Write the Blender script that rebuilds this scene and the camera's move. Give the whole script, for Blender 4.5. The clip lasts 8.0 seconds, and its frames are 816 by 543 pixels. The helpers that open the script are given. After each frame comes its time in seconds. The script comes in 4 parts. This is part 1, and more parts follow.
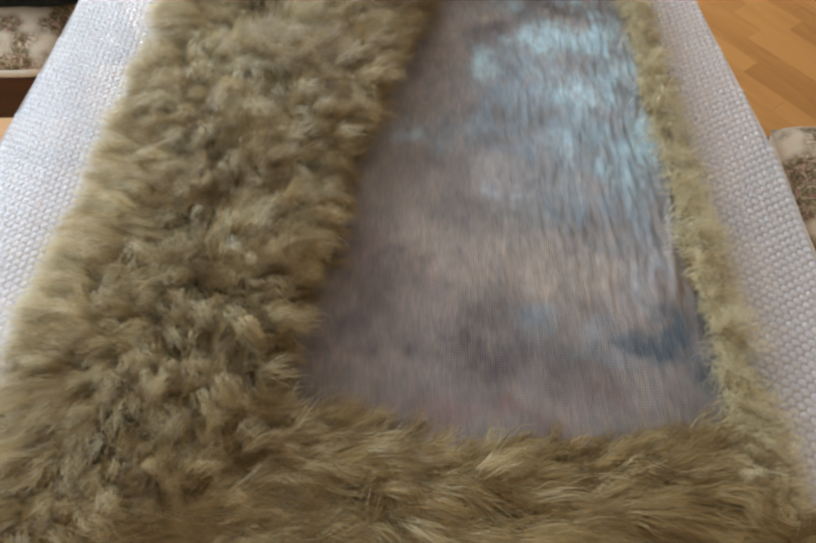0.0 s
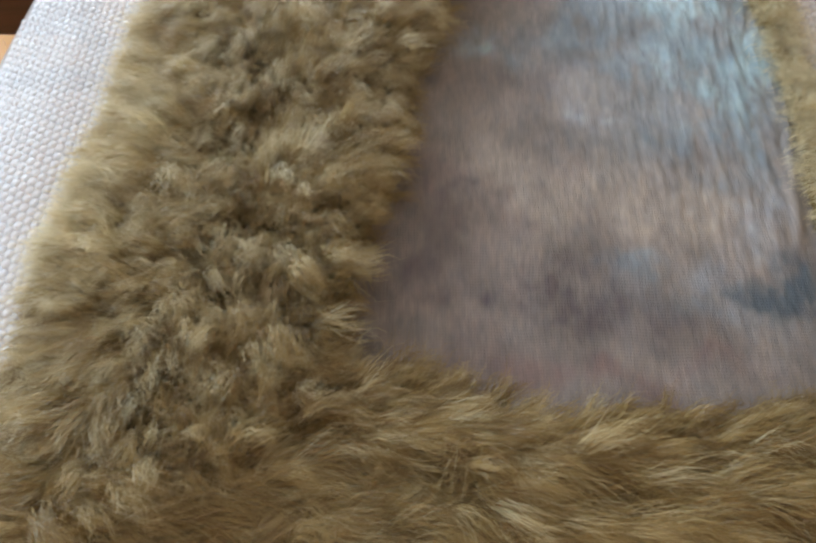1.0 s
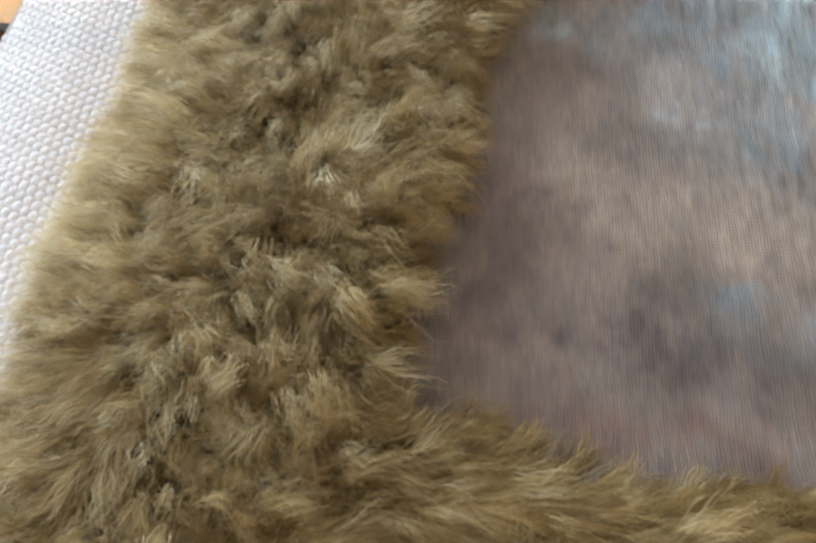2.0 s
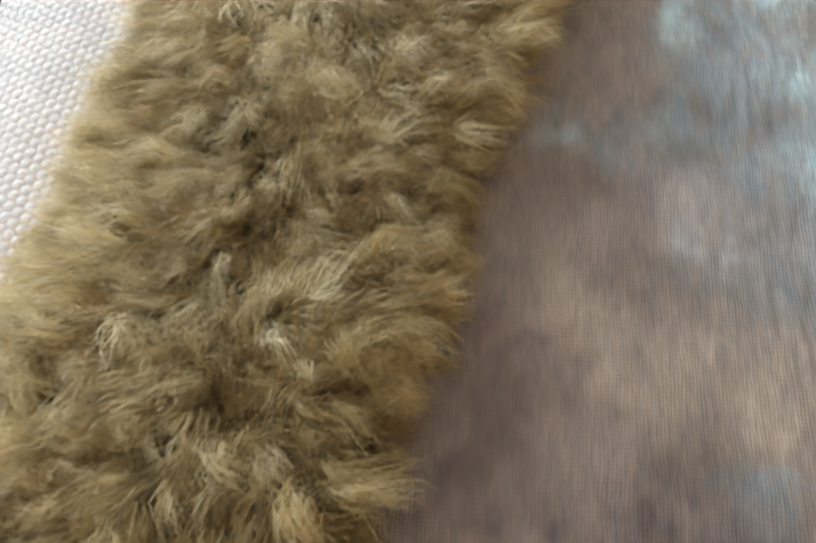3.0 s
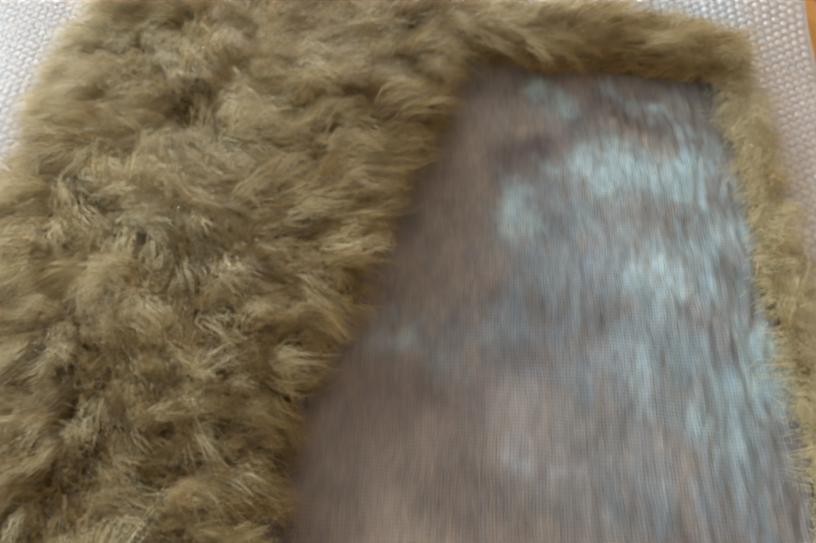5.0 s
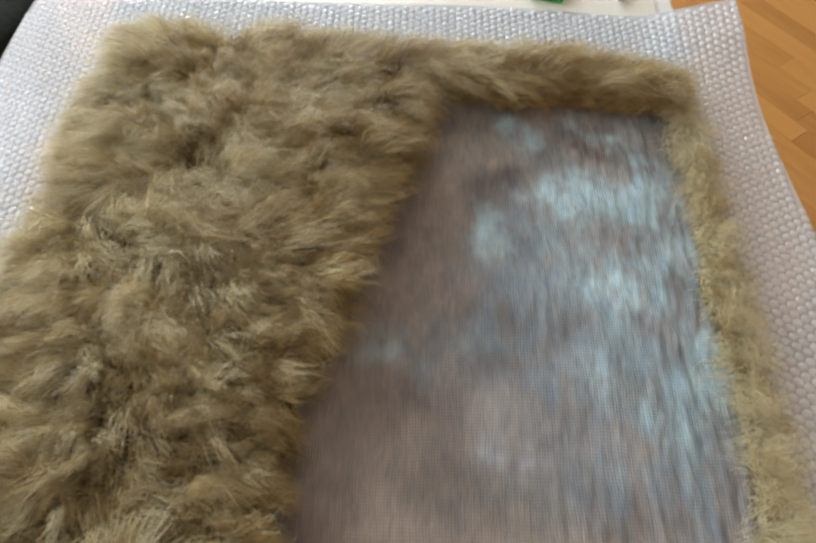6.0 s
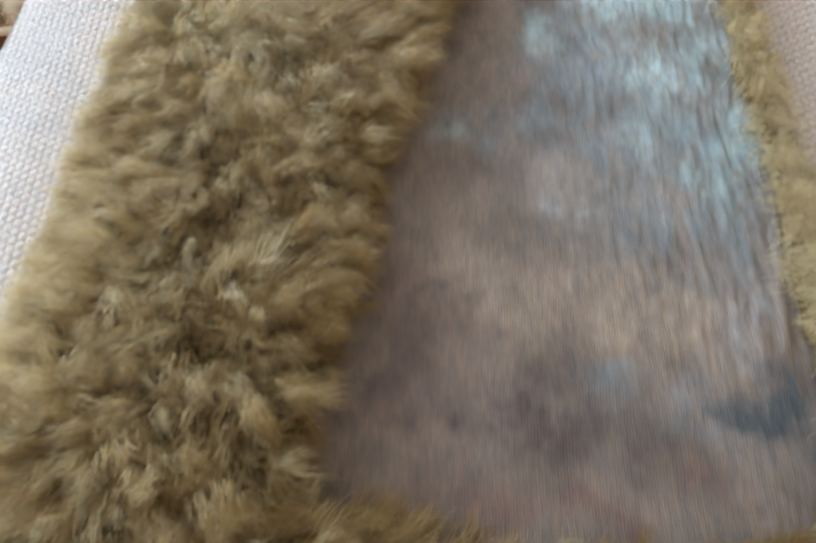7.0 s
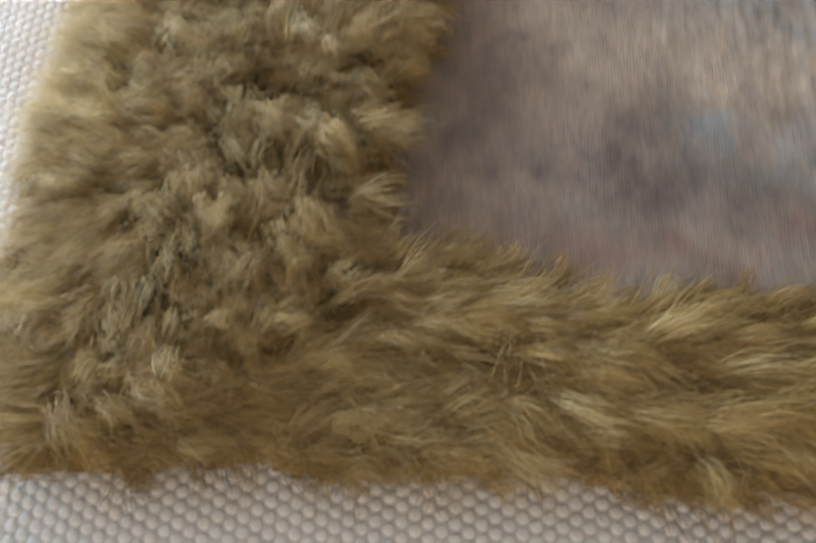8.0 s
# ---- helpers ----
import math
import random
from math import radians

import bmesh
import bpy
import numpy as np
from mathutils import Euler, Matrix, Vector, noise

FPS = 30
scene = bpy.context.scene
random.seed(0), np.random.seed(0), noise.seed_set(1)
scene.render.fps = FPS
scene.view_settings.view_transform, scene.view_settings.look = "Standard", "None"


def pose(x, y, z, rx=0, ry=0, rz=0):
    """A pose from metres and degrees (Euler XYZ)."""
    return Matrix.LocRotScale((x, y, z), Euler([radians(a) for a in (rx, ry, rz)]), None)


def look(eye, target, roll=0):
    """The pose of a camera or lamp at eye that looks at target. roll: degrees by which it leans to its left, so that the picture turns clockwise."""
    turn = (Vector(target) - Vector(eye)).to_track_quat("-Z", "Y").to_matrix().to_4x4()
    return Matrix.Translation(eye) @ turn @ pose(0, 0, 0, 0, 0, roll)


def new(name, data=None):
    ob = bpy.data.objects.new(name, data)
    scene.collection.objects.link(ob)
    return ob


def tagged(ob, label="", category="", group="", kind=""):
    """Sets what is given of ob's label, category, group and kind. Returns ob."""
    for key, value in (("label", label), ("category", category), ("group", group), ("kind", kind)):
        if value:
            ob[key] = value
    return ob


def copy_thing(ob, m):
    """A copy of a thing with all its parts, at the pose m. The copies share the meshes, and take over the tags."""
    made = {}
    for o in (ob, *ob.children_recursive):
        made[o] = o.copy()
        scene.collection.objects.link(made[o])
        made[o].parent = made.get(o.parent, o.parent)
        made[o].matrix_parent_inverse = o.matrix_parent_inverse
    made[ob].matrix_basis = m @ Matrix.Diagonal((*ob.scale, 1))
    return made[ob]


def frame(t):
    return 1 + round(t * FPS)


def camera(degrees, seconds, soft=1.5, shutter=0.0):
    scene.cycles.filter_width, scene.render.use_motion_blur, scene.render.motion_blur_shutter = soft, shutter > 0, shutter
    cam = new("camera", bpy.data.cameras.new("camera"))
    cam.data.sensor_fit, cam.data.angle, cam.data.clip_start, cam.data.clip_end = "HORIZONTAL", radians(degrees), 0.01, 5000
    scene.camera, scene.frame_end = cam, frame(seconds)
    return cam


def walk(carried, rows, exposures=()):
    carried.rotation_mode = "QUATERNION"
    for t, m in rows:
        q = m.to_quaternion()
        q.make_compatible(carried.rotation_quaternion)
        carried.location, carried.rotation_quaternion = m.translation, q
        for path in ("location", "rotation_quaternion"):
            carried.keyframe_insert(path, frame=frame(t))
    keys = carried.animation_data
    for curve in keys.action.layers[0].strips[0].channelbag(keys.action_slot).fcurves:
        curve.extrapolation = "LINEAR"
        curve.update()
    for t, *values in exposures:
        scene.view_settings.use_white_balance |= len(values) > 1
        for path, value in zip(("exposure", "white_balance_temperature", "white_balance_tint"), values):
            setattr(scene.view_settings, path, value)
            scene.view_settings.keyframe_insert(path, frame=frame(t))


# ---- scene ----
cam = camera(61.8, 8.0, soft=2.7, shutter=0.36)
METRES, EYE, TILT, LEAN, TURN = 1.03, 1.404, -56.8, 0.0, 0.0
ROWS = [
    (0.0, 0.0, 0.0, 0.0, -0.0, 0.0, 0.0),
    (0.5, -0.0208, 0.0605, 0.0089, 0.33, -2.55, -0.24),
    (1.0, -0.0597, 0.1045, -0.0052, 0.98, -4.99, -0.88),
    (2.5, -0.098, 0.2507, 0.081, 3.29, -8.51, -4.23),
    (3.0, -0.0848, 0.2994, 0.1325, 3.35, -8.15, -4.78),
    (3.5, -0.0635, 0.3262, 0.1705, 2.9, -7.22, -4.63),
    (4.0, -0.0319, 0.3448, 0.2074, 2.21, -5.91, -4.16),
    (4.5, -0.0, 0.3442, 0.2391, 1.54, -4.23, -3.6),
    (6.0, 0.0299, 0.2414, 0.2598, 0.61, -0.95, -1.47),
    (6.5, 0.0066, 0.1841, 0.1872, 0.87, -2.86, -0.52),
    (7.0, -0.0265, 0.1493, 0.1031, 1.17, -5.97, 0.11),
    (7.5, -0.0545, 0.1449, 0.0313, 1.53, -9.9, 0.16),
    (8.0, -0.0774, 0.1652, -0.0301, 2.58, -13.81, -0.11),
]
walk(cam, [(t, pose(0, 0, EYE, TILT, LEAN, TURN) @ pose(METRES * x, METRES * y, METRES * z, 90 + pitch, roll, yaw)) for t, x, y, z, yaw, pitch, roll in ROWS],
     ((0.0, -0.05, 6300, 10), (1.0, 0.0, 6300, 10), (2.5, 0.15, 6650, 10), (3.5, 0.1, 6950, 10), (4.5, 0.0, 6950, 10), (6.0, -0.1, 6700, 10), (7.0, 0.0, 6500, 10), (8.0, 0.0, 6800, 10)))


# ---- world, daylight and exposure ----
def sky_world():
    w = bpy.data.worlds.new("daylight")
    w.use_nodes = True
    nt = w.node_tree
    sky = nt.nodes.new("ShaderNodeTexSky")
    sky.sky_type, sky.sun_disc = "NISHITA", False
    sky.sun_elevation, sky.sun_rotation = radians(40), radians(200)
    bg = nt.nodes["Background"]
    bg.inputs["Strength"].default_value = 0.12
    nt.links.new(sky.outputs[0], bg.inputs[0])
    scene.world = w


sky_world()
WIN_Y0, WIN_Y1, WIN_Z0, WIN_Z1 = 0.55, 2.75, 0.95, 2.2   # window in the wall at the left
ROOM_X0, ROOM_X1, ROOM_Y0, ROOM_Y1, ROOM_Z = -2.3, 2.7, -2.2, 3.7, 2.55


NORTH_X0, NORTH_X1 = -2.0, -0.1                          # window in the wall ahead
SOUTH_X0, SOUTH_X1 = -1.7, 0.3                            # unseen opening added in the wall behind, for a warm fill lamp


def window_or_fill_lamp(eye, target, width, height, power, colour):
    d = bpy.data.lights.new("window_or_fill_light", "AREA")
    d.shape, d.size, d.size_y, d.energy, d.color = "RECTANGLE", width, height, power, colour
    ob = new("window_or_fill_light", d)
    ob.matrix_world = look(eye, target)


window_or_fill_lamp(((NORTH_X0 + NORTH_X1) / 2, ROOM_Y1 + 0.06, 1.6), ((NORTH_X0 + NORTH_X1) / 2 + 0.2, ROOM_Y1 - 1, 1.3), NORTH_X1 - NORTH_X0, WIN_Z1 - WIN_Z0, 116.0, (0.88, 0.95, 1.0))
window_or_fill_lamp((ROOM_X0 - 0.06, 1.65, 1.575), (ROOM_X0 + 1, 1.65, 1.35), WIN_Y1 - WIN_Y0, WIN_Z1 - WIN_Z0, 66.0, (0.64, 0.85, 1.0))
# added warm fill from behind, no known source; brightens the near wrap
window_or_fill_lamp(((SOUTH_X0 + SOUTH_X1) / 2, ROOM_Y0 - 0.06, 1.575), ((SOUTH_X0 + SOUTH_X1) / 2, ROOM_Y0 + 1, 1.35), SOUTH_X1 - SOUTH_X0, WIN_Z1 - WIN_Z0, 32.0, (1.0, 0.84, 0.66))


# ---- materials ----
def mat(name):
    m = bpy.data.materials.new(name)
    m.use_nodes = True
    nt = m.node_tree
    return m, nt, nt.nodes["Principled BSDF"]


def node(nt, kind, **sets):
    n = nt.nodes.new(kind)
    for k, v in sets.items():
        if k in n.inputs:
            n.inputs[k].default_value = v
    return n


def link(nt, a, b):
    nt.links.new(a, b)


def ramp(nt, fac, stops):
    r = nt.nodes.new("ShaderNodeValToRGB")
    e = r.color_ramp.elements
    while len(e) < len(stops):
        e.new(0.5)
    for el, (p, c) in zip(e, stops):
        el.position, el.color = p, (*c, 1)
    if fac is not None:
        link(nt, fac, r.inputs[0])
    return r.outputs[0]


def bump(nt, bsdf, height, strength, distance):
    b = node(nt, "ShaderNodeBump", Strength=strength, Distance=distance)
    link(nt, height, b.inputs["Height"])
    link(nt, b.outputs[0], bsdf.inputs["Normal"])


def fur_material(name, dark, mid, pale):
    m, nt, b = mat(name)
    tone = nt.nodes.new("ShaderNodeAttribute")
    tone.attribute_name = "tone"
    geo = nt.nodes.new("ShaderNodeNewGeometry")
    mix = nt.nodes.new("ShaderNodeMath")
    mix.operation = "MULTIPLY_ADD"
    link(nt, geo.outputs["Random Per Island"], mix.inputs[0])
    mix.inputs[1].default_value = 0.3
    link(nt, tone.outputs["Fac"], mix.inputs[2])
    col = ramp(nt, mix.outputs[0], [(0.0, dark), (0.6, mid), (1.2, pale)])
    # the dye took unevenly: patches of warmer brown
    tc = nt.nodes.new("ShaderNodeTexCoord")
    blot = node(nt, "ShaderNodeTexNoise", Scale=6.0, Detail=3.0)
    link(nt, tc.outputs["Object"], blot.inputs["Vector"])
    tint = ramp(nt, blot.outputs[0], [(0.38, (1.0, 1.0, 1.0)), (0.68, (0.94, 0.88, 0.75))])
    dyed = nt.nodes.new("ShaderNodeVectorMath")
    dyed.operation = "MULTIPLY"
    link(nt, col, dyed.inputs[0])
    link(nt, tint, dyed.inputs[1])
    col = dyed.outputs[0]
    link(nt, col, b.inputs["Base Color"])
    b.inputs["Roughness"].default_value = 0.36
    b.inputs["Specular IOR Level"].default_value = 0.45
    b.inputs["Sheen Weight"].default_value = 0.25
    tr = nt.nodes.new("ShaderNodeBsdfTranslucent")
    link(nt, col, tr.inputs["Color"])
    mx = nt.nodes.new("ShaderNodeMixShader")
    mx.inputs[0].default_value = 0.29
    link(nt, b.outputs[0], mx.inputs[1])
    link(nt, tr.outputs[0], mx.inputs[2])
    link(nt, mx.outputs[0], nt.nodes["Material Output"].inputs["Surface"])
    return m


FUR = fur_material("olive_fleece", (0.190, 0.108, 0.028), (0.440, 0.328, 0.138), (0.74, 0.665, 0.450))


def undercoat_material():
    m, nt, b = mat("felted_undercoat")
    tc = nt.nodes.new("ShaderNodeTexCoord")
    n1 = node(nt, "ShaderNodeTexNoise", Scale=160.0, Detail=6.0, Roughness=0.7)
    n2 = node(nt, "ShaderNodeTexNoise", Scale=30.0, Detail=3.0)
    link(nt, tc.outputs["Object"], n1.inputs["Vector"])
    link(nt, tc.outputs["Object"], n2.inputs["Vector"])
    a = nt.nodes.new("ShaderNodeMath")
    a.operation = "MULTIPLY_ADD"
    link(nt, n1.outputs[0], a.inputs[0])
    a.inputs[1].default_value = 0.5
    link(nt, n2.outputs[0], a.inputs[2])
    link(nt, ramp(nt, a.outputs[0], [(0.45, (0.105, 0.062, 0.018)), (1.0, (0.25, 0.17, 0.060))]), b.inputs["Base Color"])
    b.inputs["Roughness"].default_value = 0.95
    bump(nt, b, n1.outputs[0], 0.8, 0.004)
    return m


UNDERCOAT = undercoat_material()


def cloth_material():
    m, nt, b = mat("dyed_gauze")
    att = nt.nodes.new("ShaderNodeAttribute")
    att.attribute_name = "dye"
    tc = nt.nodes.new("ShaderNodeTexCoord")
    warp = node(nt, "ShaderNodeTexNoise", Scale=9.0, Detail=2.0)
    link(nt, tc.outputs["Object"], warp.inputs["Vector"])
    sc = nt.nodes.new("ShaderNodeVectorMath")
    sc.operation = "SCALE"
    link(nt, warp.outputs["Color"], sc.inputs[0])
    sc.inputs["Scale"].default_value = 0.012
    ad = nt.nodes.new("ShaderNodeVectorMath")
    link(nt, tc.outputs["Object"], ad.inputs[0])
    link(nt, sc.outputs[0], ad.inputs[1])
    w1 = node(nt, "ShaderNodeTexWave", Scale=118.0, Distortion=3.5, Detail=3.0)
    w1.bands_direction = "X"
    w1.inputs["Detail Scale"].default_value = 0.35
    w2 = node(nt, "ShaderNodeTexWave", Scale=105.0, Distortion=3.5, Detail=3.0)
    w2.bands_direction = "Y"
    w2.inputs["Detail Scale"].default_value = 0.35
    for w in (w1, w2):
        link(nt, ad.outputs[0], w.inputs["Vector"])
    # threads lie along the cloth's length, with slubs whose tone also imitates crinkle shading
    mp = nt.nodes.new("ShaderNodeMapping")
    mp.inputs["Scale"].default_value = (280, 55, 1)
    link(nt, tc.outputs["Object"], mp.inputs[0])
    slub = node(nt, "ShaderNodeTexNoise", Scale=1.0, Detail=3.0)
    link(nt, mp.outputs[0], slub.inputs["Vector"])
    h = nt.nodes.new("ShaderNodeMath")
    h.operation = "MULTIPLY_ADD"
    link(nt, w2.outputs["Fac"], h.inputs[0])
    h.inputs[1].default_value = 0.24
    half = nt.nodes.new("ShaderNodeMath")
    half.operation = "MULTIPLY"
    half.inputs[1].default_value = 0.48
    link(nt, w1.outputs["Fac"], half.inputs[0])
    link(nt, half.outputs[0], h.inputs[2])
    h2 = nt.nodes.new("ShaderNodeMath")
    h2.operation = "MULTIPLY_ADD"
    link(nt, slub.outputs[0], h2.inputs[0])
    h2.inputs[1].default_value = 1.7
    link(nt, h.outputs[0], h2.inputs[2])
    # crinkle light and shade put into the colour: raised threads lighter, sunken ones darker
    shade = nt.nodes.new("ShaderNodeMapRange")
    shade.inputs["From Min"].default_value, shade.inputs["From Max"].default_value = 0.55, 1.75
    shade.inputs["To Min"].default_value, shade.inputs["To Max"].default_value = 0.80, 1.18
    link(nt, h2.outputs[0], shade.inputs["Value"])
    mul = nt.nodes.new("ShaderNodeVectorMath")
    mul.operation = "SCALE"
    link(nt, att.outputs["Color"], mul.inputs[0])
    link(nt, shade.outputs[0], mul.inputs["Scale"])
    mp2 = nt.nodes.new("ShaderNodeMapping")
    mp2.inputs["Scale"].default_value = (95, 30, 1)
    link(nt, ad.outputs[0], mp2.inputs[0])
    streak = node(nt, "ShaderNodeTexNoise", Scale=1.0, Detail=5.0, Roughness=0.65)
    link(nt, mp2.outputs[0], streak.inputs["Vector"])
    tint = ramp(nt, streak.outputs[0], [(0.33, (0.74, 0.78, 0.84)), (0.68, (1.0, 0.98, 0.94))])
    dyed = nt.nodes.new("ShaderNodeVectorMath")
    dyed.operation = "MULTIPLY"
    link(nt, mul.outputs[0], dyed.inputs[0])
    link(nt, tint, dyed.inputs[1])
    bright = nt.nodes.new("ShaderNodeVectorMath")
    bright.operation = "SCALE"
    bright.inputs["Scale"].default_value = 1.12
    link(nt, dyed.outputs[0], bright.inputs[0])
    link(nt, bright.outputs[0], b.inputs["Base Color"])
    b.inputs["Roughness"].default_value = 0.55
    b.inputs["Specular IOR Level"].default_value = 0.3
    b.inputs["Sheen Weight"].default_value = 0.2
    bump(nt, b, h2.outputs[0], 0.45, 0.0012)
    return m


CLOTH = cloth_material()


def wrap_material(name, body, scatter, white):
    m, nt, b = mat(name)
    n = node(nt, "ShaderNodeTexNoise", Scale=25.0, Detail=3.0)
    tc = nt.nodes.new("ShaderNodeTexCoord")
    link(nt, tc.outputs["Object"], n.inputs["Vector"])
    link(nt, ramp(nt, n.outputs[0], [(0.3, (white - 0.06, white - 0.04, white)), (0.7, (white - 0.01, white + 0.01, white + 0.05))]), b.inputs["Base Color"])
    b.inputs["Roughness"].default_value = 0.12
    b.inputs["Specular IOR Level"].default_value = 0.5
    # milky film: part of the light is scattered through, part passes straight
    tl = nt.nodes.new("ShaderNodeBsdfTranslucent")
    tl.inputs[0].default_value = (0.93, 0.93, 0.94, 1)
    inner = nt.nodes.new("ShaderNodeMixShader")
    inner.inputs[0].default_value = scatter
    link(nt, b.outputs[0], inner.inputs[1])
    link(nt, tl.outputs[0], inner.inputs[2])
    t = nt.nodes.new("ShaderNodeBsdfTransparent")
    t.inputs[0].default_value = (0.99, 0.99, 0.99, 1)
    mx = nt.nodes.new("ShaderNodeMixShader")
    mx.inputs[0].default_value = body
    link(nt, t.outputs[0], mx.inputs[1])
    link(nt, inner.outputs[0], mx.inputs[2])
    link(nt, mx.outputs[0], nt.nodes["Material Output"].inputs["Surface"])
    return m


WRAP = wrap_material("milky_bubble_plastic", 0.66, 0.26, 0.85)
FILM = wrap_material("clear_film", 0.54, 0.24, 0.76)


def plain(name, lo, hi, rough, scale=12.0, metal=0.0, relief=0.0, spec=0.5):
    m, nt, b = mat(name)
    tc = nt.nodes.new("ShaderNodeTexCoord")
    n = node(nt, "ShaderNodeTexNoise", Scale=scale, Detail=5.0, Roughness=0.6)
    link(nt, tc.outputs["Object"], n.inputs["Vector"])
    link(nt, ramp(nt, n.outputs[0], [(0.3, lo), (0.7, hi)]), b.inputs["Base Color"])
    b.inputs["Roughness"].default_value, b.inputs["Metallic"].default_value = rough, metal
    b.inputs["Specular IOR Level"].default_value = spec
    if relief:
        bump(nt, b, n.outputs[0], 0.4, relief)
    return m


def wood(name, lo, hi, rough, stretch=(3, 40, 40), per_piece=0.0):
    m, nt, b = mat(name)
    tc = nt.nodes.new("ShaderNodeTexCoord")
    mp = nt.nodes.new("ShaderNodeMapping")
    mp.inputs["Scale"].default_value = stretch
    link(nt, tc.outputs["Object"], mp.inputs[0])
    inf = nt.nodes.new("ShaderNodeObjectInfo")
    off = nt.nodes.new("ShaderNodeVectorMath")
    off.operation = "SCALE"
    off.inputs[0].default_value = (37, 91, 53)
    link(nt, inf.outputs["Random"], off.inputs["Scale"])
    link(nt, off.outputs[0], mp.inputs["Location"])
    n = node(nt, "ShaderNodeTexNoise", Scale=1.0, Detail=6.0, Roughness=0.6, Distortion=0.6)
    link(nt, mp.outputs[0], n.inputs["Vector"])
    geo = nt.nodes.new("ShaderNodeNewGeometry")
    s = nt.nodes.new("ShaderNodeMath")
    s.operation = "ADD"
    link(nt, inf.outputs["Random"], s.inputs[0])
    link(nt, geo.outputs["Random Per Island"], s.inputs[1])
    fr = nt.nodes.new("ShaderNodeMath")
    fr.operation = "FRACT"
    link(nt, s.outputs[0], fr.inputs[0])
    f = nt.nodes.new("ShaderNodeMath")
    f.operation = "MULTIPLY_ADD"
    link(nt, fr.outputs[0], f.inputs[0])
    f.inputs[1].default_value = per_piece
    link(nt, n.outputs[0], f.inputs[2])
    link(nt, ramp(nt, f.outputs[0], [(0.3, lo), (0.7 + per_piece, hi)]), b.inputs["Base Color"])
    b.inputs["Roughness"].default_value = rough
    bump(nt, b, n.outputs[0], 0.15, 0.0006)
    return m


FLOOR_WOOD = wood("orange_beech_parquet", (0.35, 0.145, 0.034), (0.56, 0.27, 0.078), 0.36, (4, 30, 30), 0.7)
DARK_WOOD = wood("dark_red_brown_wood", (0.022, 0.008, 0.005), (0.06, 0.020, 0.012), 0.35)
TABLE_WHITE = plain("white_laminate", (0.70, 0.70, 0.68), (0.78, 0.78, 0.76), 0.35, 6)
TABLE_GREY = plain("grey_cream_laminate", (0.70, 0.67, 0.60), (0.76, 0.73, 0.66), 0.3, 5)
WALL_PAINT = plain("cream_wall_paint", (0.46, 0.40, 0.32), (0.52, 0.46, 0.38), 0.9, 3)
CEILING_PAINT = plain("white_ceiling_paint", (0.78, 0.77, 0.75), (0.82, 0.81, 0.79), 0.95, 3)
PIPING = plain("beige_piping", (0.52, 0.44, 0.33), (0.64, 0.56, 0.44), 0.8, 60)
BLACK_CLOTH = plain("black_green_cloth", (0.008, 0.011, 0.009), (0.022, 0.026, 0.022), 0.95, 90, 0, 0.001, 0.15)
GREEN = plain("bright_green_plastic", (0.03, 0.40, 0.06), (0.06, 0.52, 0.10), 0.35, 20)
STEEL = plain("steel", (0.5, 0.5, 0.5), (0.62, 0.61, 0.6), 0.3, 40, 1.0)
DARK_PLASTIC = plain("dark_plastic", (0.03, 0.028, 0.026), (0.05, 0.045, 0.04), 0.4, 30)


